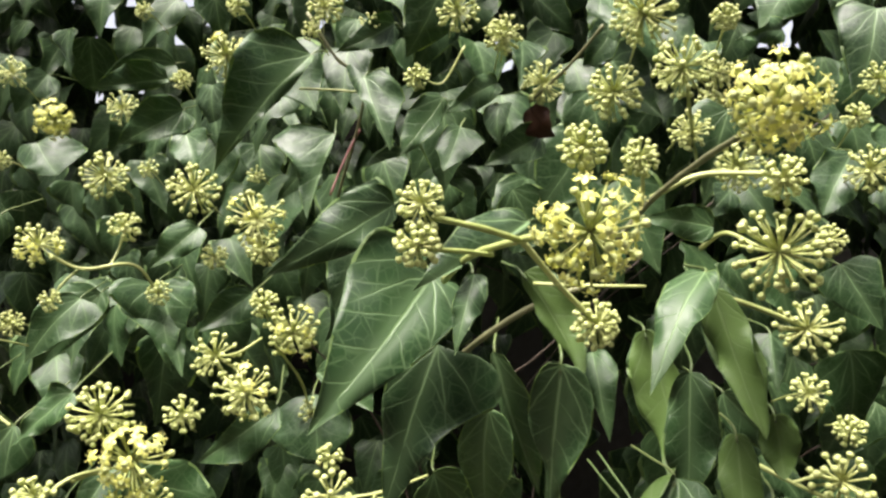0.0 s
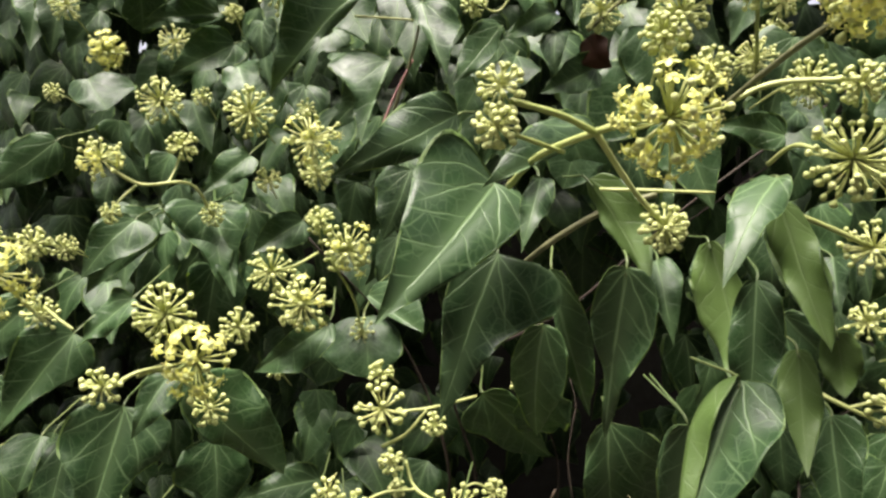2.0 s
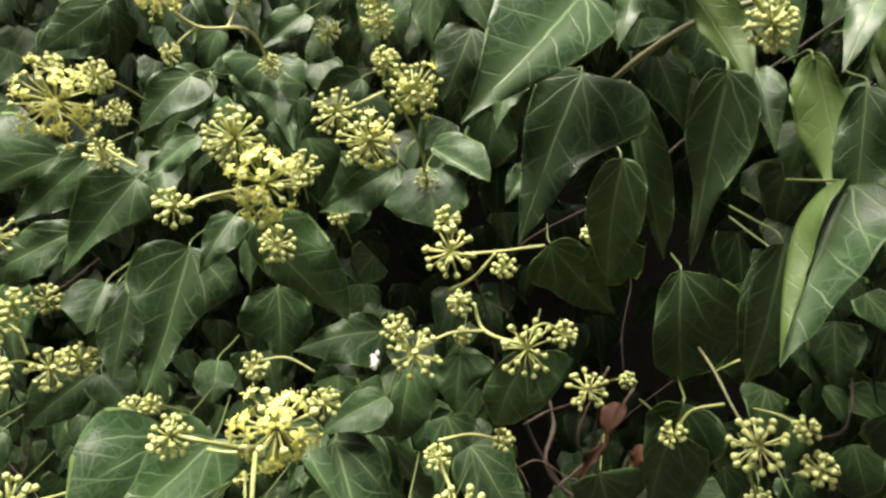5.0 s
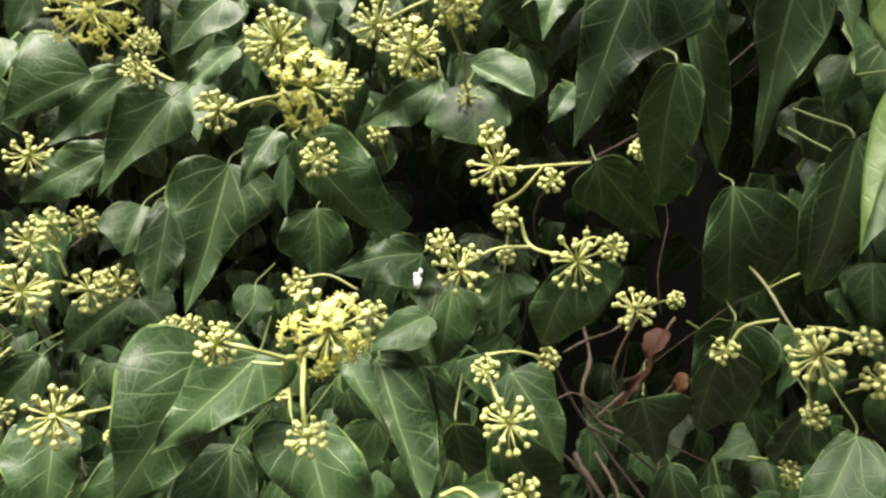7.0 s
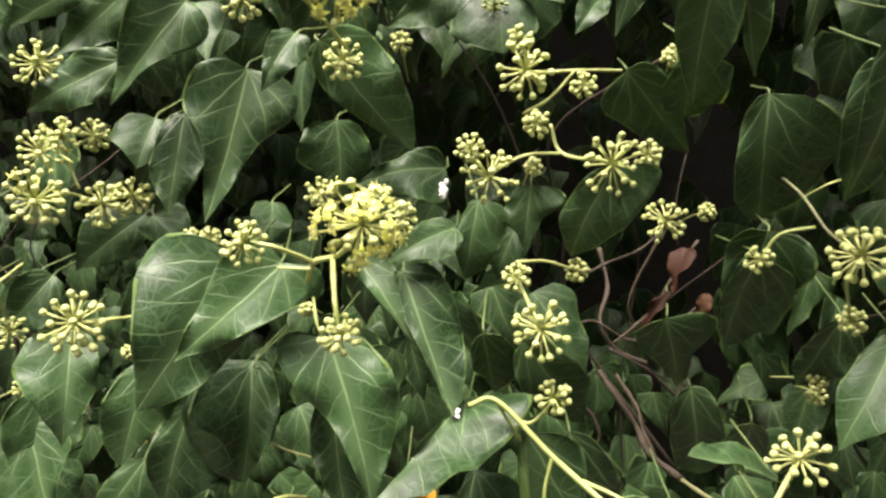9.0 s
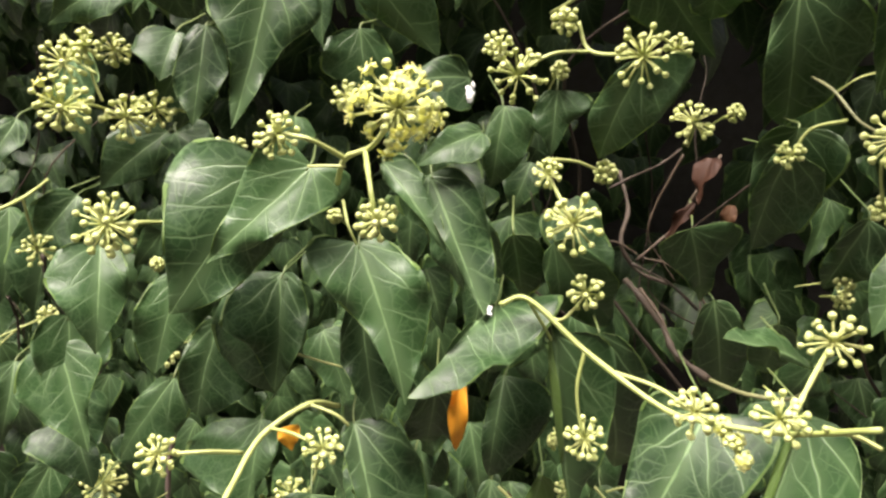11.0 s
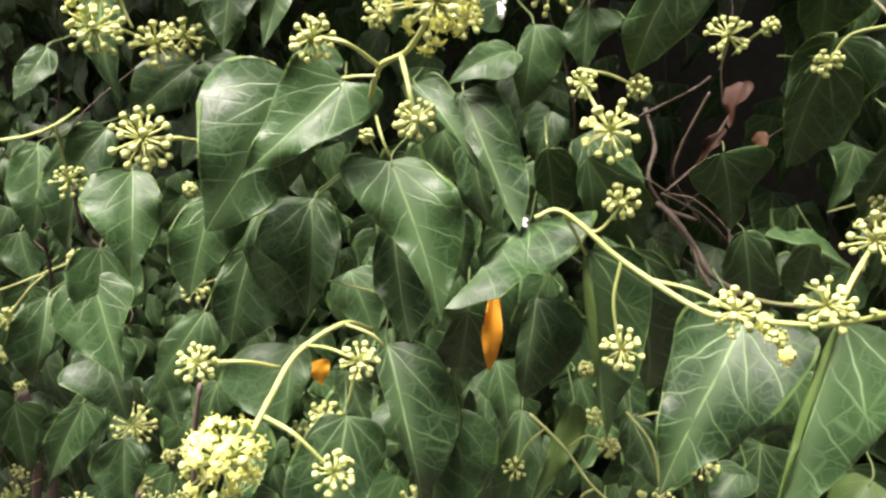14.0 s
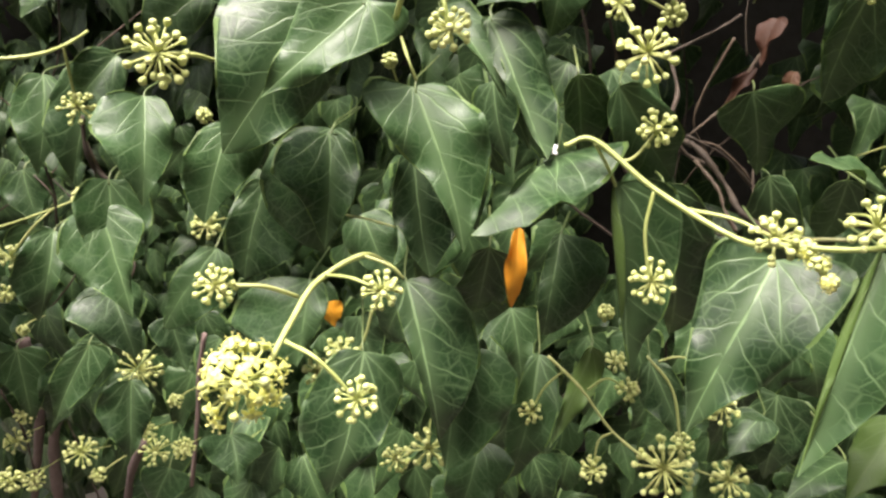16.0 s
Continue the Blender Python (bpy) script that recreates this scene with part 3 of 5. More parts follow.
stem(11, 0.0010, "g", (-0.2475, 0.4900, 1.3856), (-0.2526, 0.4800, 1.3766), (-0.2566, 0.4730, 1.3661))
stem(3, 0.0009, "g", (-0.2300, 0.5000, 1.3877), (-0.2280, 0.5100, 1.4009), (-0.2249, 0.5100, 1.4126))
stem(18, 0.0018, "o", (-0.0102, 0.4200, 1.3148), (0.0148, 0.3800, 1.3486), (0.0456, 0.3600, 1.3720), (0.0734, 0.3600, 1.3821))
stem(18, 0.0018, "g", (0.0005, 0.3600, 1.3842), (0.0124, 0.3300, 1.3968), (0.0325, 0.3000, 1.4039), (0.0448, 0.2850, 1.4060))
stem(18, 0.0015, "g", (0.0325, 0.3000, 1.4034), (0.0159, 0.2850, 1.4080), (-0.0043, 0.2780, 1.4122))
stem(18, 0.0012, "g", (0.0217, 0.3200, 1.3975), (0.0080, 0.3000, 1.3990), (-0.0063, 0.2760, 1.4000))
stem(18, 0.0015, "g", (0.0325, 0.3000, 1.4036), (0.0505, 0.3200, 1.3848), (0.0687, 0.3300, 1.3675))
stem(18, 0.0009, "g", (0.0439, 0.3500, 1.3833), (0.0662, 0.3400, 1.3828), (0.0952, 0.3400, 1.3825))
stem(18, 0.0016, "o", (0.0871, 0.3600, 1.4046), (0.1004, 0.3500, 1.4233), (0.1115, 0.3100, 1.4384), (0.1190, 0.2800, 1.4464), (0.1236, 0.2680, 1.4531))
stem(18, 0.0015, "g", (0.1004, 0.3500, 1.4246), (0.1245, 0.3500, 1.4357), (0.1499, 0.3300, 1.4343))
stem(0, 0.0015, "g", (0.1302, 0.3700, 1.3797), (0.1583, 0.3750, 1.3711), (0.1914, 0.3800, 1.3589))
stem(18, 0.0012, "g", (0.1351, 0.3800, 1.4002), (0.1399, 0.3600, 1.4079), (0.1474, 0.3400, 1.4015))
stem(0, 0.0014, "g", (0.1831, 0.4200, 1.2746), (0.1977, 0.4100, 1.2679), (0.2268, 0.4000, 1.2556))
stem(0, 0.0011, "g", (0.1977, 0.4100, 1.2679), (0.2107, 0.4050, 1.2727), (0.2221, 0.4030, 1.2703))
stem(18, 0.0011, "g", (0.0997, 0.3700, 1.4139), (0.0993, 0.3600, 1.4299), (0.0977, 0.3580, 1.4421))
stem(4, 0.0014, "g", (0.1668, 0.4700, 1.4510), (0.1630, 0.4700, 1.4691), (0.1500, 0.4400, 1.4842), (0.1270, 0.3800, 1.4942))
stem(14, 0.0014, "o", (0.0637, 0.5300, 1.5077), (0.0883, 0.5000, 1.5280), (0.1063, 0.4800, 1.5484))
stem(14, 0.0009, "g", (0.0160, 0.5300, 1.5485), (-0.0002, 0.5300, 1.5217), (-0.0167, 0.5280, 1.5252))
stem(2, 0.0014, "o", (-0.1032, 0.5500, 1.5796), (-0.0815, 0.5500, 1.5455), (-0.0607, 0.5600, 1.5225), (-0.0870, 0.6000, 1.4433))
stem(2, 0.0010, "g", (-0.1110, 0.5600, 1.5239), (-0.0869, 0.5600, 1.5232), (-0.0646, 0.5550, 1.5204))
stem(2, 0.0011, "r", (-0.0668, 0.5800, 1.4958), (-0.0789, 0.5700, 1.4671), (-0.0871, 0.5600, 1.4416))
stem(9, 0.0010, "g", (0.0937, 0.4200, 1.1714), (0.0756, 0.4200, 1.1664), (0.0674, 0.4200, 1.1533))
stem(9, 0.0009, "o", (0.0880, 0.4900, 1.1990), (0.0909, 0.4400, 1.1880), (0.0963, 0.4100, 1.1711), (0.0969, 0.3720, 1.1657))
stem(9, 0.0010, "g", (0.0969, 0.3720, 1.1657), (0.0953, 0.3800, 1.1525), (0.1057, 0.3920, 1.1286))
stem(9, 0.0006, "g", (0.0929, 0.4400, 1.1847), (0.1012, 0.4300, 1.1941), (0.1171, 0.4400, 1.1979))
stem(8, 0.0012, "g", (-0.0540, 0.3780, 1.1165), (-0.0607, 0.3850, 1.1275), (-0.0677, 0.3930, 1.1402))
stem(8, 0.0010, "g", (-0.0683, 0.4000, 1.1469), (-0.0508, 0.4200, 1.1440), (-0.0318, 0.4330, 1.1365))
stem(8, 0.0009, "g", (-0.1811, 0.4260, 1.1795), (-0.1649, 0.4300, 1.1813), (-0.1474, 0.4300, 1.1735))
stem(19, 0.0009, "g", (-0.3397, 0.4400, 1.1844), (-0.3545, 0.4400, 1.1928), (-0.3582, 0.4370, 1.1906))
stem(19, 0.0010, "g", (-0.3430, 0.4500, 1.1675), (-0.3482, 0.4500, 1.1823), (-0.3513, 0.4500, 1.2000))
stem(11, 0.0010, "g", (-0.2755, 0.4300, 1.2984), (-0.2902, 0.4200, 1.3180), (-0.3042, 0.4100, 1.3272))
stem(11, 0.0010, "g", (-0.2630, 0.4400, 1.2928), (-0.2786, 0.4500, 1.2981), (-0.2928, 0.4600, 1.3036))
stem(19, 0.0010, "g", (-0.3462, 0.4100, 1.1645), (-0.3443, 0.4400, 1.1658), (-0.3309, 0.4550, 1.1576))
stem(5, 0.0013, "g", (-0.1951, 0.3800, 1.2783), (-0.1833, 0.3900, 1.2790), (-0.1665, 0.4200, 1.2562))
stem(5, 0.0012, "g", (-0.2035, 0.3670, 1.2735), (-0.1951, 0.3800, 1.2798), (-0.1750, 0.3830, 1.2849))
stem(3, 0.0009, "g", (-0.1126, 0.4500, 1.3447), (-0.1244, 0.4400, 1.3369), (-0.1427, 0.4600, 1.3318))
stem(10, 0.0009, "g", (-0.1054, 0.4500, 1.3416), (-0.0930, 0.4700, 1.3159), (-0.0894, 0.4850, 1.2934))
stem(19, 0.0011, "g", (-0.4127, 0.4000, 1.1008), (-0.3954, 0.4100, 1.1032), (-0.3881, 0.4300, 1.1087), (-0.3845, 0.4500, 1.1168))
stem(19, 0.0009, "g", (-0.3893, 0.4300, 1.1080), (-0.3932, 0.4400, 1.0879), (-0.3984, 0.4520, 1.0709))
stem(17, 0.0011, "g", (-0.5052, 0.5000, 0.9685), (-0.4928, 0.5300, 0.9718), (-0.4718, 0.5600, 0.9798))
stem(17, 0.0009, "g", (-0.5201, 0.5340, 0.9358), (-0.5010, 0.5400, 0.9602), (-0.4859, 0.5500, 0.9752))
stem(16, 0.0010, "g", (-0.0846, 0.4500, 0.9161), (-0.0614, 0.4400, 0.8977), (-0.0399, 0.4300, 0.8735), (-0.0103, 0.4200, 0.8548))
stem(16, 0.0008, "g", (-0.0577, 0.4400, 0.8980), (-0.0455, 0.4400, 0.9072), (-0.0319, 0.4400, 0.9000))
stem(16, 0.0008, "g", (-0.0399, 0.4300, 0.8735), (-0.0485, 0.4300, 0.8664), (-0.0504, 0.4300, 0.8467))
stem(16, 0.0008, "g", (-0.0725, 0.4500, 0.9065), (-0.0849, 0.4500, 0.8928), (-0.0926, 0.4490, 0.8753))
stem(16, 0.0010, "g", (-0.0196, 0.4500, 0.9208), (-0.0028, 0.4400, 0.9022), (0.0046, 0.4300, 0.8687))
stem(16, 0.0008, "g", (-0.0117, 0.4500, 0.9172), (0.0007, 0.4500, 0.9214), (0.0156, 0.4500, 0.9192))
stem(1, 0.0021, "b", (-0.0072, 0.4700, 1.0609), (-0.0030, 0.4500, 1.0586), (0.0127, 0.4400, 1.0391), (0.0193, 0.4300, 1.0271), (0.0376, 0.4200, 1.0158))
stem(1, 0.0012, "o", (0.0376, 0.4200, 1.0158), (0.0471, 0.3800, 1.0254), (0.0648, 0.3600, 1.0357), (0.0700, 0.3450, 1.0707))
stem(17, 0.0014, "b", (-0.4761, 0.5800, 1.0412), (-0.4674, 0.5800, 1.0107), (-0.4618, 0.6000, 0.9772), (-0.4514, 0.6200, 0.9467))
stem(17, 0.0010, "b", (-0.5225, 0.5800, 0.9935), (-0.5073, 0.5800, 0.9744), (-0.5214, 0.6000, 0.9429))
stem(9, 0.0011, "b", (-0.0136, 0.5300, 1.1123), (0.0038, 0.5400, 1.1199), (0.0210, 0.5300, 1.1311), (0.0389, 0.5500, 1.1402))
stem(9, 0.0011, "b", (0.0073, 0.5300, 1.0571), (0.0346, 0.5300, 1.0442), (0.0610, 0.5400, 1.0207))
stem(9, 0.0019, "b", (0.0106, 0.6400, 1.1107), (0.0176, 0.6200, 1.0810), (0.0104, 0.6000, 1.0570), (0.0257, 0.6000, 1.0333), (0.0523, 0.6000, 1.0226))
stem(9, 0.0014, "b", (0.0128, 0.5200, 1.0414), (0.0255, 0.5000, 1.0255), (0.0287, 0.4900, 1.0137), (0.0357, 0.4800, 1.0012))
stem(15, 0.0012, "b", (-0.6183, 0.6200, 0.7595), (-0.6007, 0.6200, 0.7154), (-0.5951, 0.6200, 0.6687))
stem(9, 0.0013, "b", (0.0713, 0.5600, 1.1362), (0.0545, 0.5600, 1.1042), (0.0420, 0.5600, 1.0794), (0.0142, 0.5500, 1.0546))
stem(19, 0.0017, "b", (-0.4067, 0.4700, 1.0613), (-0.4065, 0.4700, 1.0395), (-0.4032, 0.4750, 1.0230), (-0.3911, 0.4800, 1.0081), (-0.3889, 0.5000, 0.9892))
stem(17, 0.0012, "b", (-0.4578, 0.5000, 1.0182), (-0.4534, 0.5000, 0.9989), (-0.4548, 0.5000, 0.9753))
stem(6, 0.0008, "g", (-0.2207, 0.4400, 1.0098), (-0.2043, 0.4300, 1.0103), (-0.1865, 0.4300, 1.0062))

# leaves: base, tip, then half-width, its place along the blade and the taper of either side
leaf(8, (-0.1740, 0.4090, 1.0940), (-0.1400, 0.3750, 1.0100), (0.0324, 0.07, 1.55), (0.0294, 0.48, 1.10))
leaf(8, (-0.1980, 0.4010, 1.1390), (-0.2480, 0.3670, 1.0900), (0.0268, 0.20, 1.10), (0.0246, -0.00, 1.10))
leaf(19, (-0.2250, 0.4090, 1.1370), (-0.2730, 0.3750, 1.0570), (0.0461, 0.29, 1.10), (0.0296, 0.43, 0.75))
leaf(8, (-0.1340, 0.4290, 1.1330), (-0.0990, 0.3950, 1.0570), (0.0086, 0.29, 1.10), (0.0252, 0.36, 0.75))
leaf(8, (-0.1630, 0.4370, 1.1370), (-0.1220, 0.4130, 1.0880), (0.0060, 0.37, 1.10), (0.0157, 0.36, 1.10))
leaf(8, (-0.0930, 0.4140, 1.0580), (-0.1370, 0.3540, 1.0210), (0.0017, 0.22, 1.10), (0.0362, -0.07, 0.75))
leaf(1, (-0.0580, 0.4020, 1.0460), (-0.0410, 0.3980, 0.9300), (0.0119, 0.26, 1.10), (0.0353, 0.23, 1.10), rolled=(.5, 1.0))
leaf(1, (-0.0310, 0.4090, 1.0450), (-0.0090, 0.4410, 0.9390), (0.0174, 0.36, 1.10), (0.0246, 0.40, 0.75))
leaf(1, (0.0240, 0.3780, 1.0140), (-0.0210, 0.3440, 0.9270), (0.0315, 0.14, 1.10), (0.0416, 0.05, 1.10))
leaf(1, (0.0670, 0.3590, 1.0260), (0.0320, 0.3250, 0.9180), (0.0169, 0.42, 1.10), (0.0348, 0.30, 1.10), rolled=(.32, 1.0))
leaf(6, (-0.1770, 0.4120, 0.9780), (-0.1490, 0.3780, 0.8880), (0.0103, 0.20, 1.10), (0.0385, 0.50, 1.10))
leaf(6, (-0.1430, 0.4240, 0.9310), (-0.1480, 0.4000, 0.8560), (0.0131, 0.51, 1.10), (0.0400, 0.30, 0.75))
leaf(6, (-0.1990, 0.3920, 0.9380), (-0.2140, 0.3580, 0.8580), (0.0310, 0.55, 1.10), (0.0304, 0.23, 1.10))
leaf(6, (-0.2380, 0.4170, 0.9730), (-0.2410, 0.3930, 0.9250), (0.0462, 0.62, 1.10), (0.0134, 0.33, 1.10))
leaf(6, (-0.2290, 0.4370, 1.0610), (-0.2280, 0.4130, 0.9950), (0.0394, 0.44, 1.55), (0.0231, 0.27, 1.10))
leaf(6, (-0.2720, 0.4420, 1.0290), (-0.2810, 0.4180, 0.9710), (0.0164, 0.55, 0.75), (0.0381, 0.38, 0.75))
leaf(19, (-0.2840, 0.4170, 1.0670), (-0.2930, 0.3930, 1.0120), (0.0186, 0.52, 0.75), (0.0259, 0.14, 1.10))
leaf(6, (-0.1770, 0.4370, 1.0520), (-0.1630, 0.4130, 0.9800), (0.0163, 0.43, 0.75), (0.0236, 0.74, 1.10))
leaf(6, (-0.1270, 0.4240, 0.9970), (-0.1360, 0.4560, 0.9370), (0.0184, 0.66, 1.10), (0.0188, 0.31, 1.10))
leaf(1, (-0.0850, 0.4270, 1.0080), (-0.0920, 0.4030, 0.9510), (0.0078, 0.76, 0.75), (0.0343, 0.24, 0.75))
leaf(19, (-0.3400, 0.4270, 1.0810), (-0.3290, 0.3930, 1.0220), (0.0301, 0.39, 1.10), (0.0175, 0.48, 1.10))
leaf(19, (-0.4070, 0.4970, 1.0970), (-0.4210, 0.4730, 1.0130), (0.0246, 0.61, 1.10), (0.0184, 0.14, 1.55))
leaf(19, (-0.4580, 0.5120, 1.0840), (-0.4560, 0.4880, 1.0150), (0.0223, 0.47, 1.10), (0.0138, 0.37, 1.10))
leaf(17, (-0.3900, 0.4520, 1.0020), (-0.3620, 0.4280, 0.9350), (0.0332, 0.35, 1.10), (0.0222, 0.28, 1.55))
leaf(17, (-0.4010, 0.4720, 0.9340), (-0.3740, 0.4480, 0.8940), (0.0359, 0.22, 1.10), (0.0112, 0.54, 0.75))
leaf(17, (-0.4390, 0.4720, 0.9780), (-0.4430, 0.4480, 0.9170), (0.0238, 0.61, 1.10), (0.0094, 0.29, 1.10))
leaf(15, (-0.4490, 0.5120, 0.8700), (-0.4720, 0.4880, 0.8110), (0.0150, 0.47, 1.10), (0.0241, 0.07, 1.10))
leaf(15, (-0.4160, 0.5120, 0.8410), (-0.4100, 0.4880, 0.7810), (0.0273, 0.37, 1.10), (0.0163, 0.41, 1.10))
leaf(17, (-0.3180, 0.4720, 0.8230), (-0.3050, 0.4480, 0.7960), (0.0273, 0.21, 1.10), (0.0220, 0.47, 1.55))
leaf(17, (-0.3200, 0.4720, 0.9720), (-0.3530, 0.4480, 0.9180), (0.0135, 0.48, 1.10), (0.0251, 0.40, 0.75))
leaf(8, (-0.0840, 0.4040, 1.1030), (-0.0750, 0.4360, 1.0550), (0.0101, 0.42, 1.55), (0.0179, 0.47, 1.10))
leaf(1, (-0.0600, 0.4140, 1.0970), (-0.0180, 0.4460, 1.0400), (0.0200, 0.49, 0.75), (0.0189, 0.59, 1.10))
leaf(9, (0.0390, 0.4990, 1.0910), (0.0590, 0.5310, 1.0330), (0.0249, 0.31, 1.55), (0.0347, 0.30, 1.55))
leaf(9, (0.0670, 0.4240, 1.1520), (0.0650, 0.4560, 1.0900), (0.0106, 0.43, 1.10), (0.0276, 0.34, 0.75))
leaf(1, (0.0670, 0.3570, 1.0520), (0.0120, 0.3330, 1.0730), (0.0125, 0.62, 0.75), (0.0027, 0.46, 1.10))
leaf(1, (0.0790, 0.4340, 1.0470), (0.0850, 0.4660, 1.0010), (0.0141, 0.65, 0.75), (0.0128, 0.38, 0.75))
leaf(16, (-0.0540, 0.4620, 0.9190), (-0.0800, 0.4380, 0.8540), (0.0064, 0.44, 1.10), (0.0141, 0.26, 1.10), back=True)
leaf(16, (-0.0890, 0.4720, 0.9060), (-0.1050, 0.4480, 0.8180), (0.0146, 0.70, 1.10), (0.0181, 0.35, 0.75))
leaf(5, (-0.2310, 0.4420, 1.2450), (-0.2490, 0.4180, 1.1560), (0.0328, 0.31, 1.55), (0.0341, 0.15, 1.55))
leaf(11, (-0.2800, 0.4720, 1.2850), (-0.3190, 0.4480, 1.2200), (0.0240, 0.22, 1.10), (0.0230, 0.23, 1.55))
leaf(5, (-0.1850, 0.4290, 1.2610), (-0.1340, 0.4610, 1.2000), (0.0153, 0.33, 1.10), (0.0289, 0.36, 0.75))
leaf(5, (-0.2020, 0.4420, 1.2660), (-0.2150, 0.4180, 1.2320), (0.0104, 0.34, 1.10), (0.0141, 0.32, 1.10))
leaf(11, (-0.3420, 0.4870, 1.2980), (-0.3900, 0.4630, 1.2660), (0.0416, 0.31, 1.10), (0.0095, 0.49, 1.10))
leaf(11, (-0.3350, 0.5170, 1.3010), (-0.3800, 0.4930, 1.2490), (0.0208, 0.39, 1.10), (0.0229, 0.35, 1.10))
leaf(11, (-0.2780, 0.5550, 1.3620), (-0.3070, 0.5310, 1.3160), (0.0169, 0.41, 1.10), (0.0239, 0.11, 1.10))
leaf(3, (-0.2150, 0.5470, 1.3620), (-0.1970, 0.5230, 1.3130), (0.0295, 0.04, 1.55), (0.0265, 0.27, 1.55))
leaf(5, (-0.1050, 0.4600, 1.3000), (-0.1480, 0.4360, 1.2710), (0.0101, 0.44, 1.10), (0.0154, 0.59, 1.10))
leaf(10, (-0.0900, 0.5000, 1.2990), (-0.0820, 0.4760, 1.2610), (0.0315, 0.50, 0.75), (0.0251, 0.74, 0.75))
leaf(10, (-0.0880, 0.5070, 1.3140), (-0.0460, 0.4830, 1.2910), (0.0045, 0.44, 1.10), (0.0206, 0.52, 0.75))
leaf(10, (-0.0170, 0.5370, 1.3040), (-0.0350, 0.5130, 1.2780), (0.0100, 0.59, 1.10), (0.0106, 0.52, 1.10))
leaf(5, (-0.1850, 0.4760, 1.2160), (-0.1810, 0.4720, 1.1660), (0.0288, 0.50, 1.55), (0.0234, 0.54, 1.10))
leaf(8, (-0.1150, 0.4870, 1.1880), (-0.1700, 0.4630, 1.1770), (0.0134, 0.30, 1.10), (0.0257, 0.31, 1.10))
leaf(8, (-0.1050, 0.4420, 1.1570), (-0.1410, 0.4180, 1.1400), (0.0113, 0.35, 1.10), (0.0170, 0.40, 1.10))
leaf(10, (-0.0210, 0.4040, 1.1990), (-0.0360, 0.4360, 1.1430), (0.0143, 0.73, 1.10), (0.0270, -0.05, 1.10))
leaf(10, (-0.0600, 0.4620, 1.1820), (-0.0620, 0.4580, 1.1420), (0.0154, 0.58, 1.55), (0.0231, 0.21, 1.55))
leaf(10, (-0.0060, 0.4740, 1.2530), (0.0440, 0.5060, 1.2040), (0.0261, 0.15, 1.10), (0.0180, 0.29, 1.10))
leaf(10, (0.0280, 0.4530, 1.2630), (0.0330, 0.4850, 1.2270), (0.0160, 0.59, 0.75), (0.0229, 0.22, 0.75))
leaf(9, (0.0730, 0.4560, 1.2420), (0.0880, 0.4880, 1.1600), (0.0173, 0.69, 0.75), (0.0439, 0.35, 1.10))
leaf(9, (0.0740, 0.4340, 1.1650), (0.0690, 0.4660, 1.0870), (0.0189, 0.25, 1.10), (0.0299, 0.09, 1.10))
leaf(0, (0.1030, 0.3890, 1.2590), (0.1070, 0.4210, 1.1840), (0.0127, 0.23, 1.10), (0.0196, 0.49, 1.10))
leaf(18, (-0.0030, 0.3770, 1.3500), (-0.0300, 0.3730, 1.2630), (0.0191, 0.22, 1.10), (0.0418, 0.15, 1.55))
leaf(18, (-0.0060, 0.3700, 1.3870), (-0.0570, 0.3100, 1.3220), (0.0386, 0.15, 1.10), (0.0251, 0.11, 1.10))
leaf(18, (-0.0260, 0.3920, 1.4240), (-0.0880, 0.3580, 1.3860), (0.0187, 0.30, 1.10), (0.0110, 0.45, 1.10))
leaf(18, (0.0430, 0.3620, 1.4140), (-0.0140, 0.3280, 1.3810), (0.0174, 0.49, 1.10), (0.0015, 0.25, 1.10))
leaf(18, (0.0540, 0.3330, 1.3460), (0.0530, 0.3650, 1.2560), (0.0131, 0.29, 1.55), (0.0185, 0.32, 1.55))
leaf(18, (0.0730, 0.3540, 1.3500), (0.0760, 0.3300, 1.3120), (0.0056, 0.38, 1.10), (0.0102, 0.36, 1.10))
leaf(10, (0.0250, 0.4120, 1.3080), (0.0270, 0.4440, 1.2350), (0.0155, 0.46, 1.10), (0.0195, 0.40, 1.10))
leaf(10, (0.0290, 0.4140, 1.3400), (0.0590, 0.4460, 1.2520), (0.0051, 0.47, 0.75), (0.0146, 0.45, 1.10))
leaf(0, (0.1160, 0.3400, 1.3420), (0.1140, 0.3360, 1.2860), (0.0117, 0.74, 0.75), (0.0139, 0.48, 0.75))
leaf(18, (0.1190, 0.3290, 1.3900), (0.0850, 0.2950, 1.3380), (0.0132, 0.25, 1.10), (0.0103, 0.31, 1.10))
leaf(18, (0.0400, 0.3570, 1.3880), (0.0640, 0.3330, 1.3400), (0.0072, 0.41, 1.10), (0.0137, 0.31, 0.75), back=True)
leaf(18, (0.1020, 0.3170, 1.3000), (0.0670, 0.2830, 1.2300), (0.0291, 0.38, 1.10), (0.0243, 0.30, 1.10), rolled=(.42, 1.0))
leaf(0, (0.0890, 0.3440, 1.2710), (0.0880, 0.3760, 1.1940), (0.0116, 0.31, 1.10), (0.0087, 0.40, 1.10))
leaf(0, (0.1010, 0.3620, 1.3590), (0.1080, 0.3380, 1.2920), (0.0148, 0.47, 1.10), (0.0085, 0.47, 0.75), back=True)
leaf(0, (0.1360, 0.3640, 1.3790), (0.1510, 0.3400, 1.3100), (0.0110, 0.33, 1.10), (0.0108, 0.39, 0.75), back=True)
leaf(0, (0.1490, 0.3670, 1.3060), (0.1450, 0.3430, 1.2490), (0.0113, 0.31, 1.10), (0.0100, 0.41, 1.10), back=True)
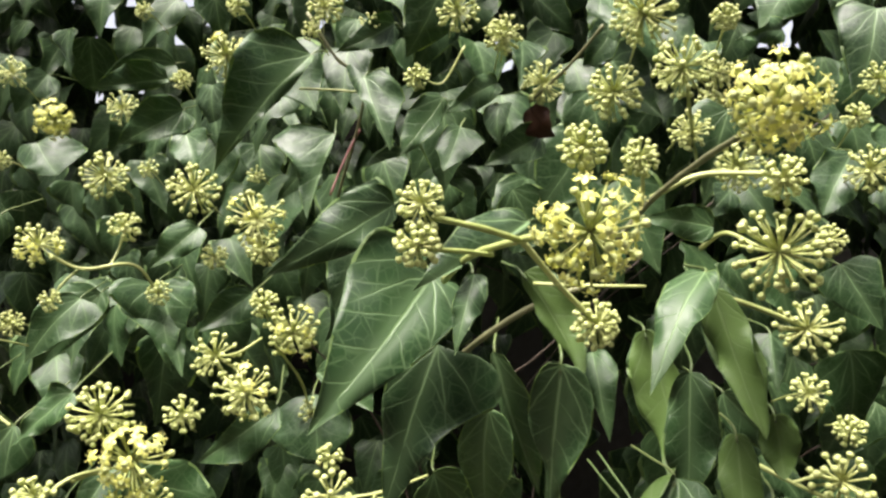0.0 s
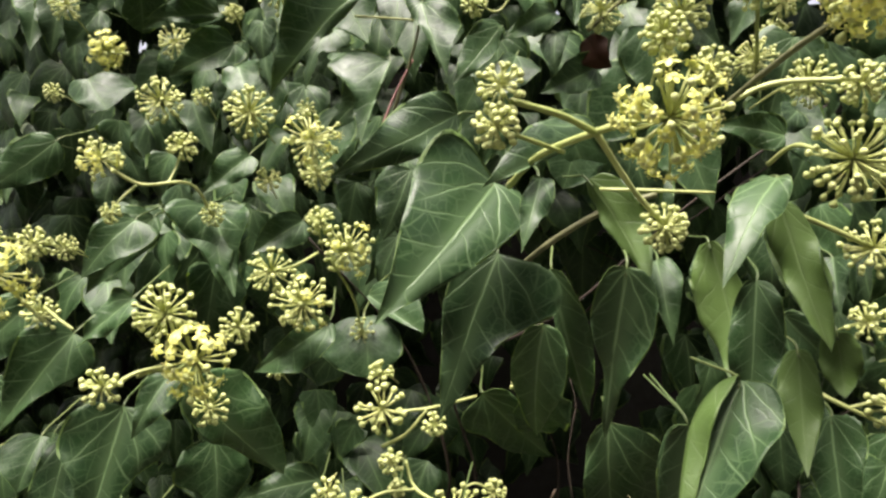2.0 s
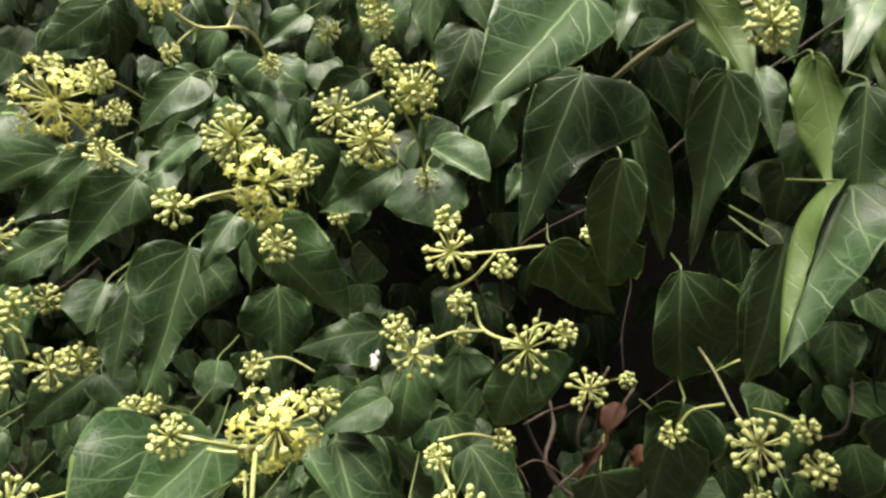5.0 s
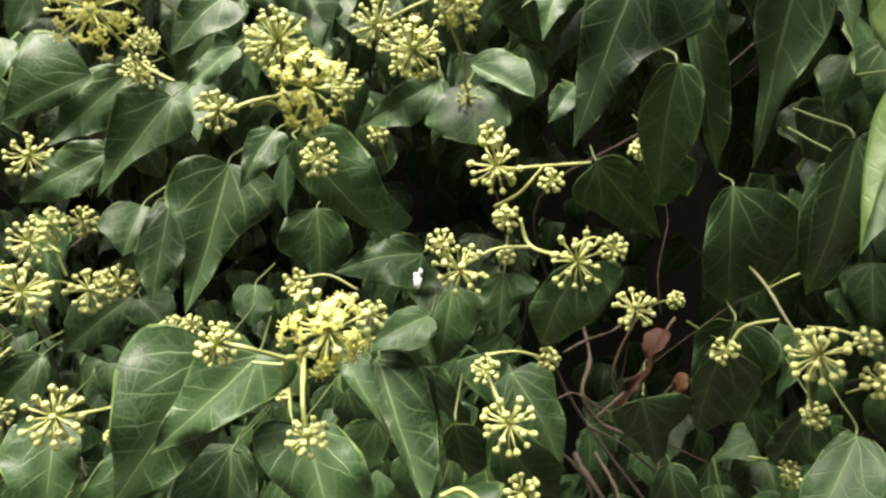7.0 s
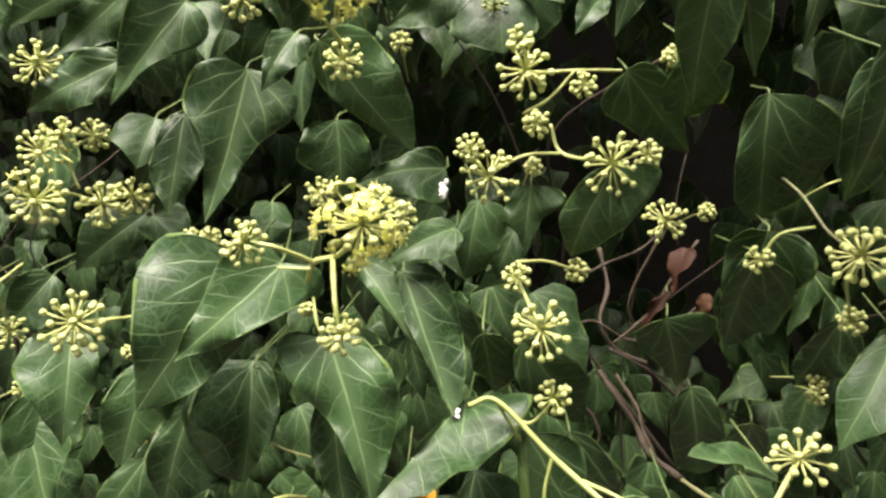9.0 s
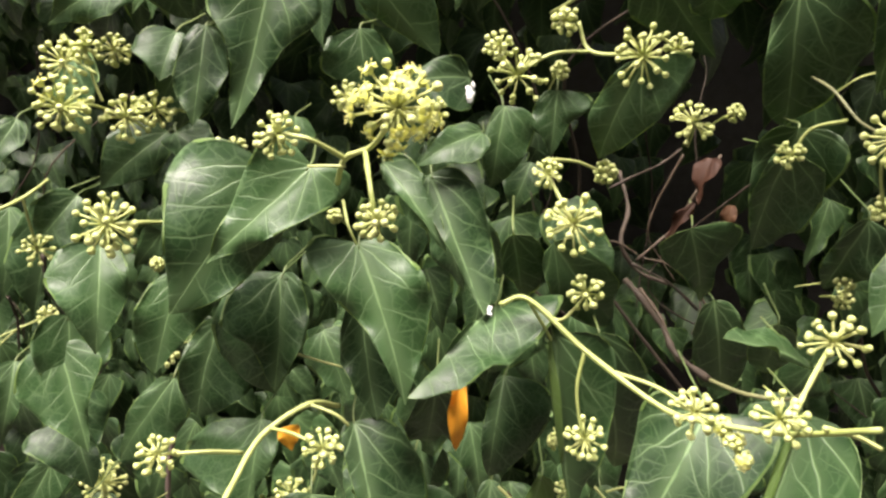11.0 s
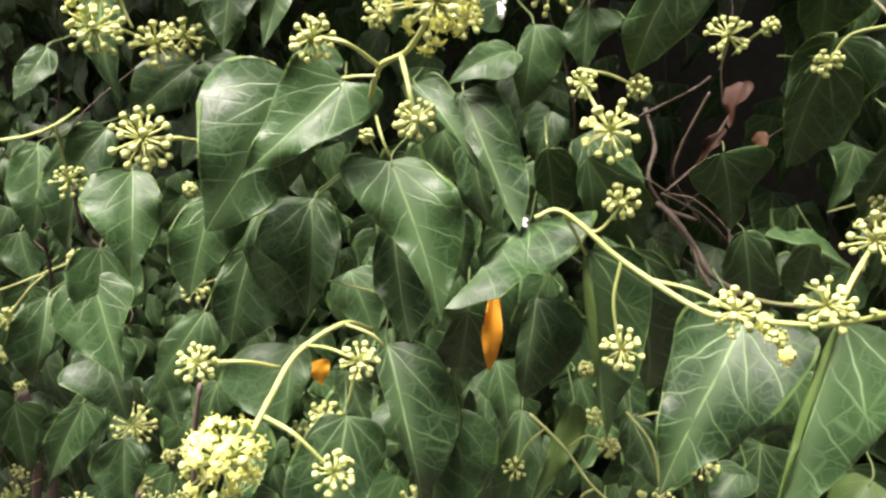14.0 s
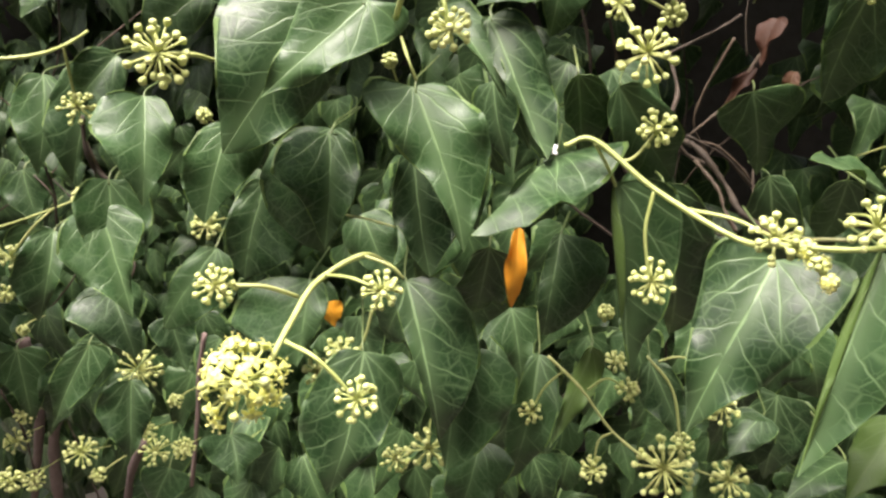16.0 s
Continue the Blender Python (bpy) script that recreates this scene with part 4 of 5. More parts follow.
leaf(18, (0.0150, 0.3470, 1.3880), (0.0050, 0.3230, 1.3530), (0.0064, 0.49, 1.10), (0.0084, 0.31, 1.10))
leaf(3, (-0.2150, 0.5470, 1.3740), (-0.1880, 0.5230, 1.3070), (0.0334, 0.06, 1.55), (0.0255, 0.27, 1.55))
leaf(11, (-0.2750, 0.5820, 1.3650), (-0.3190, 0.5580, 1.3020), (0.0271, 0.33, 1.10), (0.0148, 0.30, 1.10))
leaf(7, (-0.2000, 0.5920, 1.4180), (-0.2310, 0.5680, 1.3840), (0.0162, 0.41, 1.10), (0.0134, 0.27, 1.10))
leaf(13, (-0.3860, 0.6320, 1.4300), (-0.4350, 0.6080, 1.3820), (0.0212, 0.44, 1.10), (0.0205, 0.35, 1.10))
leaf(3, (-0.0800, 0.5400, 1.4860), (-0.0970, 0.5160, 1.4210), (0.0431, 0.27, 1.55), (0.0018, 0.42, 1.10))
leaf(2, (-0.1020, 0.5620, 1.5510), (-0.1700, 0.5380, 1.4580), (0.0411, 0.27, 1.10), (0.0074, 0.36, 1.10))
leaf(14, (-0.0580, 0.5320, 1.5270), (-0.0370, 0.5080, 1.4690), (0.0111, -0.08, 1.55), (0.0235, 0.40, 1.10))
leaf(14, (0.0010, 0.5270, 1.5100), (-0.0320, 0.5030, 1.4620), (0.0160, 0.39, 1.10), (0.0089, 0.46, 1.10))
leaf(7, (-0.2390, 0.6670, 1.5270), (-0.2910, 0.6430, 1.4910), (0.0245, 0.39, 1.10), (0.0178, 0.09, 1.10))
leaf(13, (-0.4420, 0.7890, 1.5160), (-0.4060, 0.7650, 1.4770), (0.0260, 0.02, 0.75), (0.0420, 0.60, 0.75))
leaf(13, (-0.4240, 0.7780, 1.5870), (-0.4460, 0.7540, 1.5400), (0.0245, 0.62, 1.10), (0.0177, 0.20, 1.10))
leaf(12, (-0.2630, 0.6920, 1.5630), (-0.3250, 0.6680, 1.5490), (0.0210, 0.41, 1.10), (0.0078, 0.38, 1.10))
leaf(14, (0.0400, 0.5320, 1.5220), (-0.0000, 0.5080, 1.4940), (0.0111, 0.34, 1.10), (0.0111, 0.52, 1.10))
leaf(0, (0.1430, 0.3720, 1.3740), (0.1540, 0.3480, 1.3200), (0.0146, 0.26, 0.75), (0.0107, 0.61, 1.10), back=True)
leaf(6, (-0.2290, 0.4420, 1.0640), (-0.2290, 0.4180, 0.9900), (0.0435, 0.52, 0.75), (0.0193, 0.45, 1.10))
leaf(17, (-0.3880, 0.4620, 1.0200), (-0.3810, 0.4380, 0.9620), (0.0262, 0.43, 1.10), (0.0283, 0.39, 1.10))
leaf(9, (0.1240, 0.3820, 1.1220), (0.0930, 0.3580, 1.0720), (0.0136, 0.72, 1.10), (0.0238, 0.51, 1.10))
leaf(19, (-0.4020, 0.4520, 1.1550), (-0.4130, 0.4280, 1.1230), (0.0097, 0.54, 1.10), (0.0107, 0.37, 1.10))
leaf(19, (-0.3070, 0.4820, 1.2120), (-0.3090, 0.4580, 1.1820), (0.0223, 0.60, 1.10), (0.0122, 0.41, 0.75))
leaf(19, (-0.2830, 0.4720, 1.2160), (-0.2850, 0.4480, 1.1540), (0.0159, 0.65, 1.10), (0.0170, 0.45, 1.10))
leaf(19, (-0.3220, 0.4920, 1.1460), (-0.3610, 0.4680, 1.1090), (0.0219, 0.51, 1.10), (0.0169, 0.50, 1.10))
leaf(8, (-0.0920, 0.4570, 1.1720), (-0.0980, 0.4530, 1.1220), (0.0098, 0.61, 1.10), (0.0217, 0.25, 0.75))
leaf(9, (0.0710, 0.5340, 1.0290), (0.0940, 0.5660, 0.9400), (0.0206, 0.53, 0.75), (0.0222, 0.50, 0.75))
leaf(9, (0.1260, 0.4440, 1.1120), (0.1200, 0.4760, 1.0580), (0.0097, 0.72, 1.10), (0.0226, 0.34, 1.10))
leaf(16, (-0.1270, 0.4520, 0.8460), (-0.1380, 0.4280, 0.8030), (0.0196, 0.65, 0.75), (0.0255, 0.27, 0.75))
leaf(16, (-0.0120, 0.4720, 0.9070), (0.0120, 0.4480, 0.8590), (0.0169, 0.45, 1.10), (0.0142, 0.54, 1.10))
leaf(11, (-0.3220, 0.4720, 1.2490), (-0.3750, 0.4480, 1.2150), (0.0164, 0.47, 1.10), (0.0179, 0.52, 1.10))
leaf(19, (-0.3100, 0.5020, 1.2080), (-0.3290, 0.4980, 1.1620), (0.0119, 0.55, 1.10), (0.0135, 0.42, 1.10))
leaf(19, (-0.2950, 0.5020, 1.1920), (-0.3170, 0.4980, 1.1420), (0.0146, 0.54, 1.10), (0.0157, 0.45, 1.10))
leaf(19, (-0.3850, 0.4820, 1.1010), (-0.4080, 0.4580, 1.0650), (0.0165, 0.40, 1.10), (0.0194, 0.60, 1.10))
leaf(3, (-0.1480, 0.5620, 1.3650), (-0.1820, 0.5380, 1.3380), (0.0153, 0.47, 1.10), (0.0155, 0.29, 1.10))
leaf(19, (-0.2320, 0.4920, 1.1590), (-0.2260, 0.4680, 1.1380), (0.0145, 0.56, 0.75), (0.0147, 0.40, 0.75))
leaf(4, (0.2890, 0.5120, 1.4680), (0.2560, 0.4880, 1.4230), (0.0176, 0.61, 1.10), (0.0167, 0.42, 0.75))
leaf(14, (0.0730, 0.5420, 1.4850), (0.0300, 0.5180, 1.4600), (0.0161, 0.43, 1.10), (0.0143, 0.30, 1.10))
leaf(14, (0.0130, 0.5320, 1.4900), (0.0000, 0.5080, 1.4540), (0.0133, 0.56, 1.10), (0.0199, 0.32, 1.10))
leaf(0, (0.1852, 0.4100, 1.3524), (0.1814, 0.3900, 1.3207), (0.0112, 0.18, 1.55), (0.0112, 0.24, 1.30))
leaf(0, (0.1548, 0.4000, 1.3202), (0.1965, 0.3900, 1.2798), (0.0108, 0.34, 1.10), (0.0108, 0.34, 1.10), roll=20)
leaf(7, (-0.2272, 0.6400, 1.5011), (-0.2104, 0.6200, 1.4617), (0.0187, 0.34, 1.10), (0.0187, 0.24, 1.30))
leaf(12, (-0.2993, 0.8100, 1.6062), (-0.3835, 0.7900, 1.5725), (0.0233, 0.34, 1.10), (0.0233, 0.34, 1.10), roll=15)
leaf(13, (-0.4889, 0.8100, 1.4437), (-0.5589, 0.7900, 1.3926), (0.0272, 0.34, 1.10), (0.0272, 0.24, 1.30))
leaf(14, (0.0407, 0.5250, 1.5052), (0.0400, 0.5150, 1.4733), (0.0118, 0.34, 1.10), (0.0118, 0.24, 1.30))
leaf(2, (-0.0372, 0.5600, 1.5739), (-0.0811, 0.5400, 1.5460), (0.0133, 0.34, 1.10), (0.0133, 0.24, 1.30))
leaf(4, (0.2649, 0.5650, 1.5715), (0.2225, 0.5550, 1.5598), (0.0114, 0.18, 1.55), (0.0114, 0.24, 1.30))
leaf(4, (0.2746, 0.5000, 1.3895), (0.2913, 0.4800, 1.3465), (0.0214, 0.24, 1.05), (0.0214, 0.24, 1.05))
leaf(5, (-0.2229, 0.4350, 1.3141), (-0.2533, 0.4250, 1.2841), (0.0114, 0.24, 1.30), (0.0114, 0.24, 1.05), roll=25)
leaf(10, (-0.0317, 0.4850, 1.3693), (-0.0444, 0.4650, 1.3233), (0.0171, 0.24, 1.30), (0.0171, 0.24, 1.30))
leaf(19, (-0.3128, 0.4850, 1.1466), (-0.2823, 0.4750, 1.1171), (0.0185, 0.34, 1.10), (0.0185, 0.24, 1.30))
leaf(17, (-0.4764, 0.5950, 0.8914), (-0.4561, 0.5750, 0.8246), (0.0295, 0.24, 1.05), (0.0295, 0.24, 1.05))
leaf(15, (-0.4829, 0.6200, 0.7712), (-0.4808, 0.6000, 0.7066), (0.0265, 0.24, 1.30), (0.0265, 0.24, 1.30))
leaf(15, (-0.4995, 0.6200, 0.8222), (-0.5513, 0.6000, 0.7353), (0.0234, 0.24, 1.05), (0.0234, 0.24, 1.05))
leaf(16, (0.0504, 0.4600, 0.8770), (0.0644, 0.4500, 0.8440), (0.0183, 0.48, 0.75), (0.0183, 0.48, 0.75))
leaf(1, (-0.0429, 0.4450, 1.0464), (-0.0099, 0.4350, 1.0079), (0.0173, 0.34, 1.10), (0.0173, 0.34, 1.10))
leaf(17, (-0.4000, 0.5550, 0.8810), (-0.3842, 0.5450, 0.8336), (0.0219, 0.24, 1.30), (0.0219, 0.24, 1.05))
leaf(17, (-0.5185, 0.5650, 0.9525), (-0.5286, 0.5550, 0.8725), (0.0220, 0.24, 1.30), (0.0220, 0.24, 1.30))
leaf(18, (0.1286, 0.3450, 1.4105), (0.0926, 0.3450, 1.4148), (0.0092, 0.24, 1.30), (0.0092, 0.24, 1.05), roll=20)
leaf(4, (0.1605, 0.4050, 1.4325), (0.1399, 0.3950, 1.4133), (0.0097, 0.18, 1.55), (0.0097, 0.24, 1.30))
leaf(0, (0.1679, 0.3700, 1.2725), (0.1698, 0.3500, 1.2133), (0.0162, 0.24, 1.05), (0.0162, 0.24, 1.05), roll=10)
leaf(0, (0.1691, 0.3700, 1.3154), (0.1746, 0.3700, 1.2829), (0.0106, 0.48, 0.75), (0.0106, 0.48, 0.75), back=True)
leaf(15, (-0.5971, 0.6250, 0.8027), (-0.5845, 0.6150, 0.7197), (0.0286, 0.18, 1.55), (0.0286, 0.24, 1.30))
leaf(15, (-0.5522, 0.6450, 0.7838), (-0.5815, 0.6350, 0.7012), (0.0266, 0.24, 1.30), (0.0266, 0.24, 1.30))
leaf(15, (-0.4388, 0.6050, 0.6927), (-0.4554, 0.5950, 0.6517), (0.0256, 0.24, 1.05), (0.0256, 0.24, 1.05))
leaf(17, (-0.5355, 0.5850, 0.9969), (-0.5203, 0.5750, 0.9497), (0.0221, 0.34, 1.10), (0.0221, 0.24, 1.30))
leaf(1, (0.1051, 0.3750, 0.9241), (0.0678, 0.3450, 0.8894), (0.0180, 0.24, 1.30), (0.0180, 0.24, 1.30), roll=20, back=True)
leaf(16, (0.1165, 0.4400, 0.8591), (0.0621, 0.4000, 0.8503), (0.0221, 0.24, 1.30), (0.0221, 0.24, 1.05), roll=10)
leaf(16, (0.0655, 0.4600, 0.8774), (0.0403, 0.4400, 0.8546), (0.0173, 0.34, 1.10), (0.0173, 0.34, 1.10))

# umbels: centre, radius
umbel(7, (-0.2684, 0.5750, 1.4583), 0.0203)
umbel(7, (-0.2437, 0.6000, 1.4664), 0.0094)
umbel(3, (-0.1798, 0.5230, 1.4432), 0.0205)
umbel(3, (-0.1280, 0.4960, 1.4200), 0.0225, "m")
umbel(3, (-0.1297, 0.5210, 1.3994), 0.0131)
umbel(3, (-0.2237, 0.5100, 1.4154), 0.0120, toward="stem")
umbel(11, (-0.2682, 0.4800, 1.4029), 0.0174, "m", "stem")
umbel(11, (-0.2568, 0.4730, 1.3663), 0.0082, toward="stem")
umbel(3, (-0.2080, 0.5310, 1.3676), 0.0100, toward="stem")
umbel(3, (-0.1687, 0.5350, 1.3944), 0.0105)
umbel(3, (-0.1152, 0.4670, 1.3650), 0.0103)
umbel(3, (-0.0959, 0.4630, 1.3465), 0.0200, "m")
umbel(3, (-0.1454, 0.4640, 1.3313), 0.0164, toward="stem")
umbel(5, (-0.1176, 0.4340, 1.3138), 0.0205, "m")
umbel(10, (-0.0885, 0.4870, 1.2903), 0.0099, toward="stem")
umbel(5, (-0.1825, 0.3870, 1.3114), 0.0189)
umbel(5, (-0.1639, 0.3830, 1.2882), 0.0236, "f", "stem")
umbel(5, (-0.1705, 0.4250, 1.2508), 0.0127, toward="stem")
umbel(5, (-0.2070, 0.3670, 1.2747), 0.0122, toward="stem")
umbel(5, (-0.1640, 0.4570, 1.2958), 0.0129)
umbel(5, (-0.1453, 0.4780, 1.2649), 0.0083)
umbel(10, (-0.0720, 0.4600, 1.2675), 0.0098)
umbel(10, (-0.0685, 0.4410, 1.2497), 0.0180, toward="stem")
umbel(18, (-0.0082, 0.2780, 1.4174), 0.0109, toward="stem")
umbel(18, (-0.0096, 0.2740, 1.4015), 0.0103, toward="stem")
umbel(18, (0.0561, 0.2770, 1.4066), 0.0238, "f", "stem")
umbel(18, (0.0547, 0.2820, 1.4398), 0.0105)
umbel(18, (0.0971, 0.3580, 1.4449), 0.0106, toward="stem")
umbel(18, (0.0698, 0.3300, 1.3657), 0.0123, toward="stem")
umbel(18, (0.1549, 0.3340, 1.3988), 0.0238, toward="stem")
umbel(0, (0.1914, 0.3800, 1.3580), 0.0177, toward="stem")
umbel(0, (0.2158, 0.4280, 1.3146), 0.0133)
umbel(0, (0.2421, 0.4300, 1.2921), 0.0107)
umbel(0, (0.2221, 0.4030, 1.2703), 0.0188, toward="stem")
umbel(18, (0.1226, 0.2660, 1.4537), 0.0205, "f", "stem")
umbel(4, (0.1537, 0.3770, 1.4426), 0.0140)
umbel(18, (0.1550, 0.3300, 1.4323), 0.0118, toward="stem")
umbel(4, (0.1250, 0.3760, 1.4945), 0.0175, toward="stem")
umbel(4, (0.1610, 0.4700, 1.4764), 0.0146)
umbel(4, (0.1871, 0.5000, 1.4939), 0.0155)
umbel(14, (0.0729, 0.5240, 1.5206), 0.0171)
umbel(4, (0.1014, 0.4300, 1.4933), 0.0183)
umbel(7, (-0.1909, 0.6400, 1.5702), 0.0240, "m")
umbel(7, (-0.2448, 0.6800, 1.5587), 0.0106)
umbel(12, (-0.3094, 0.7000, 1.5361), 0.0176)
umbel(13, (-0.3669, 0.6830, 1.5213), 0.0204, "f")
umbel(13, (-0.4522, 0.7400, 1.4916), 0.0116)
umbel(11, (-0.3703, 0.6200, 1.3354), 0.0127)
umbel(7, (-0.1626, 0.6300, 1.4643), 0.0089)
umbel(14, (-0.0188, 0.5280, 1.5251), 0.0103, toward="stem")
umbel(14, (0.0437, 0.5200, 1.5536), 0.0153)
umbel(11, (-0.2990, 0.4650, 1.2984), 0.0140, toward="stem")
umbel(11, (-0.2955, 0.4100, 1.3291), 0.0276, "f", "stem")
umbel(11, (-0.2834, 0.4310, 1.3457), 0.0119)
umbel(11, (-0.3115, 0.4300, 1.3496), 0.0102)
umbel(11, (-0.3708, 0.4590, 1.2434), 0.0170)
umbel(19, (-0.3582, 0.4370, 1.1906), 0.0150, toward="stem")
umbel(19, (-0.3532, 0.4500, 1.2006), 0.0132, toward="stem")
umbel(19, (-0.3486, 0.4800, 1.1988), 0.0125)
umbel(19, (-0.3433, 0.4060, 1.1663), 0.0195, "m", "stem")
umbel(19, (-0.3309, 0.4550, 1.1576), 0.0168, toward="stem")
umbel(19, (-0.3158, 0.4630, 1.1625), 0.0136)
umbel(19, (-0.2669, 0.4380, 1.1394), 0.0100)
umbel(19, (-0.2547, 0.4400, 1.1432), 0.0079)
umbel(8, (-0.2007, 0.3470, 1.1604), 0.0124, toward="stem")
umbel(8, (-0.1399, 0.3280, 1.1755), 0.0230, "f", "stem")
umbel(8, (-0.1480, 0.3250, 1.1251), 0.0112, toward="stem")
umbel(8, (-0.1300, 0.3810, 1.1710), 0.0097)
umbel(8, (-0.1828, 0.4260, 1.1759), 0.0102, toward="stem")
umbel(19, (-0.2987, 0.3640, 1.1092), 0.0184, toward="stem")
umbel(10, (-0.0358, 0.4360, 1.2427), 0.0086, toward="stem")
umbel(10, (-0.0611, 0.4300, 1.2206), 0.0092, toward="stem")
umbel(8, (-0.0968, 0.4170, 1.2058), 0.0097)
umbel(8, (-0.0857, 0.4200, 1.1903), 0.0177, toward="stem")
umbel(10, (-0.0596, 0.4600, 1.1936), 0.0071)
umbel(10, (-0.0214, 0.4020, 1.2017), 0.0179, toward="stem")
umbel(10, (0.0011, 0.4250, 1.2062), 0.0091, toward="stem")
umbel(9, (0.0200, 0.4500, 1.1660), 0.0146)
umbel(9, (0.0452, 0.4560, 1.1720), 0.0063)
umbel(10, (0.0181, 0.4660, 1.2620), 0.0077)
umbel(9, (0.0660, 0.4200, 1.1515), 0.0090, toward="stem")
umbel(9, (0.0969, 0.3720, 1.1657), 0.0175, toward="stem")
umbel(9, (0.1266, 0.3880, 1.1700), 0.0082)
umbel(9, (0.1345, 0.3850, 1.1498), 0.0111)
umbel(9, (0.1073, 0.3920, 1.1272), 0.0090, toward="stem")
umbel(8, (-0.0677, 0.3930, 1.1402), 0.0093, toward="stem")
umbel(8, (-0.0318, 0.4330, 1.1365), 0.0085, toward="stem")
umbel(8, (-0.0540, 0.3780, 1.1165), 0.0175, toward="stem")
umbel(8, (-0.1894, 0.4200, 1.1067), 0.0052)
umbel(9, (0.1262, 0.4600, 1.0684), 0.0072)
umbel(19, (-0.3023, 0.4240, 1.0710), 0.0054)
umbel(1, (-0.0453, 0.3760, 1.0801), 0.0113, toward="stem")
umbel(9, (0.1312, 0.4700, 1.0541), 0.0073)
umbel(1, (0.0700, 0.3450, 1.0707), 0.0167, toward="stem")
umbel(1, (0.0267, 0.2900, 1.0554), 0.0130)
umbel(1, (0.0028, 0.3260, 1.0390), 0.0132, toward="stem")
umbel(1, (-0.0416, 0.3620, 1.0029), 0.0132, toward="stem")
umbel(1, (0.0133, 0.3180, 1.0370), 0.0052, "m", "stem")
umbel(1, (0.0180, 0.3140, 1.0320), 0.0056, "m", "stem")
umbel(1, (0.0225, 0.3100, 1.0250), 0.0050, "m", "stem")
umbel(6, (-0.2577, 0.3180, 1.0030), 0.0120, toward="stem")
umbel(6, (-0.1819, 0.3510, 0.9933), 0.0118, toward="stem")
umbel(6, (-0.1846, 0.3000, 0.9572), 0.0122, toward="stem")
umbel(6, (-0.2336, 0.2850, 0.9695), 0.0235, "f", "stem")
umbel(19, (-0.3983, 0.4520, 1.0691), 0.0128, toward="stem")
umbel(17, (-0.4693, 0.5600, 0.9809), 0.0103, toward="stem")
umbel(17, (-0.5203, 0.5340, 0.9343), 0.0121, toward="stem")
umbel(17, (-0.5359, 0.5400, 0.8988), 0.0096)
umbel(19, (-0.3339, 0.4900, 0.9827), 0.0123)
umbel(17, (-0.4395, 0.5670, 0.8213), 0.0214)
umbel(15, (-0.4924, 0.5500, 0.7427), 0.0166)
umbel(15, (-0.5259, 0.5000, 0.7441), 0.0121)
umbel(15, (-0.4788, 0.5500, 0.7199), 0.0084)
umbel(15, (-0.5951, 0.6200, 0.7323), 0.0116)
umbel(15, (-0.5693, 0.6000, 0.8369), 0.0065)
umbel(17, (-0.3991, 0.5500, 0.8023), 0.0080)
umbel(15, (-0.4220, 0.5500, 0.7488), 0.0154)
umbel(16, (-0.1623, 0.4400, 0.8438), 0.0166)
umbel(16, (-0.0932, 0.4490, 0.8731), 0.0098, toward="stem")
umbel(16, (-0.0501, 0.4300, 0.8436), 0.0107, toward="stem")
umbel(16, (-0.0385, 0.4550, 0.9128), 0.0084)
umbel(16, (-0.0312, 0.4400, 0.9000), 0.0090, toward="stem")
umbel(16, (-0.0067, 0.4200, 0.8551), 0.0221, toward="stem")
umbel(16, (0.0049, 0.4300, 0.8666), 0.0097, toward="stem")
umbel(16, (0.0327, 0.4440, 0.8903), 0.0132)
umbel(16, (0.0429, 0.4400, 0.8363), 0.0154)
umbel(16, (-0.0462, 0.4700, 0.9421), 0.0066)
umbel(6, (-0.2145, 0.4000, 0.9324), 0.0125, toward="stem")
umbel(6, (-0.2334, 0.4100, 0.9125), 0.0108)
umbel(15, (-0.6089, 0.6200, 0.7014), 0.0153)
umbel(15, (-0.4545, 0.6000, 0.7382), 0.0100)
umbel(16, (-0.1904, 0.4700, 0.8141), 0.0128)
umbel(15, (-0.4099, 0.5800, 0.7338), 0.0118)
umbel(15, (-0.5736, 0.6600, 0.7350), 0.0085)
umbel(17, (-0.3493, 0.5600, 0.7487), 0.0093)
umbel(15, (-0.5818, 0.6000, 0.6699), 0.0127)
umbel(4, (0.1166, 0.4200, 1.5363), 0.0213)
umbel(14, (0.0101, 0.5000, 1.5650), 0.0176)
umbel(14, (0.0430, 0.5200, 1.5537), 0.0122)
umbel(2, (-0.0553, 0.5500, 1.5721), 0.0094)
umbel(2, (-0.0880, 0.5400, 1.5807), 0.0147)
umbel(2, (-0.0986, 0.5400, 1.5626), 0.0084)
umbel(2, (-0.1761, 0.6200, 1.6085), 0.0106)
umbel(4, (0.1837, 0.4700, 1.5507), 0.0103)
umbel(4, (0.1850, 0.4900, 1.5189), 0.0122)
umbel(4, (0.1837, 0.5000, 1.4999), 0.0109)
umbel(4, (0.2772, 0.4700, 1.4517), 0.0169)
umbel(4, (0.2851, 0.5000, 1.4921), 0.0101)
umbel(4, (0.3007, 0.5000, 1.5174), 0.0133)
umbel(12, (-0.3095, 0.7500, 1.6463), 0.0105)
umbel(13, (-0.4291, 0.7200, 1.5747), 0.0169)
umbel(4, (0.2305, 0.4300, 1.4054), 0.0101)

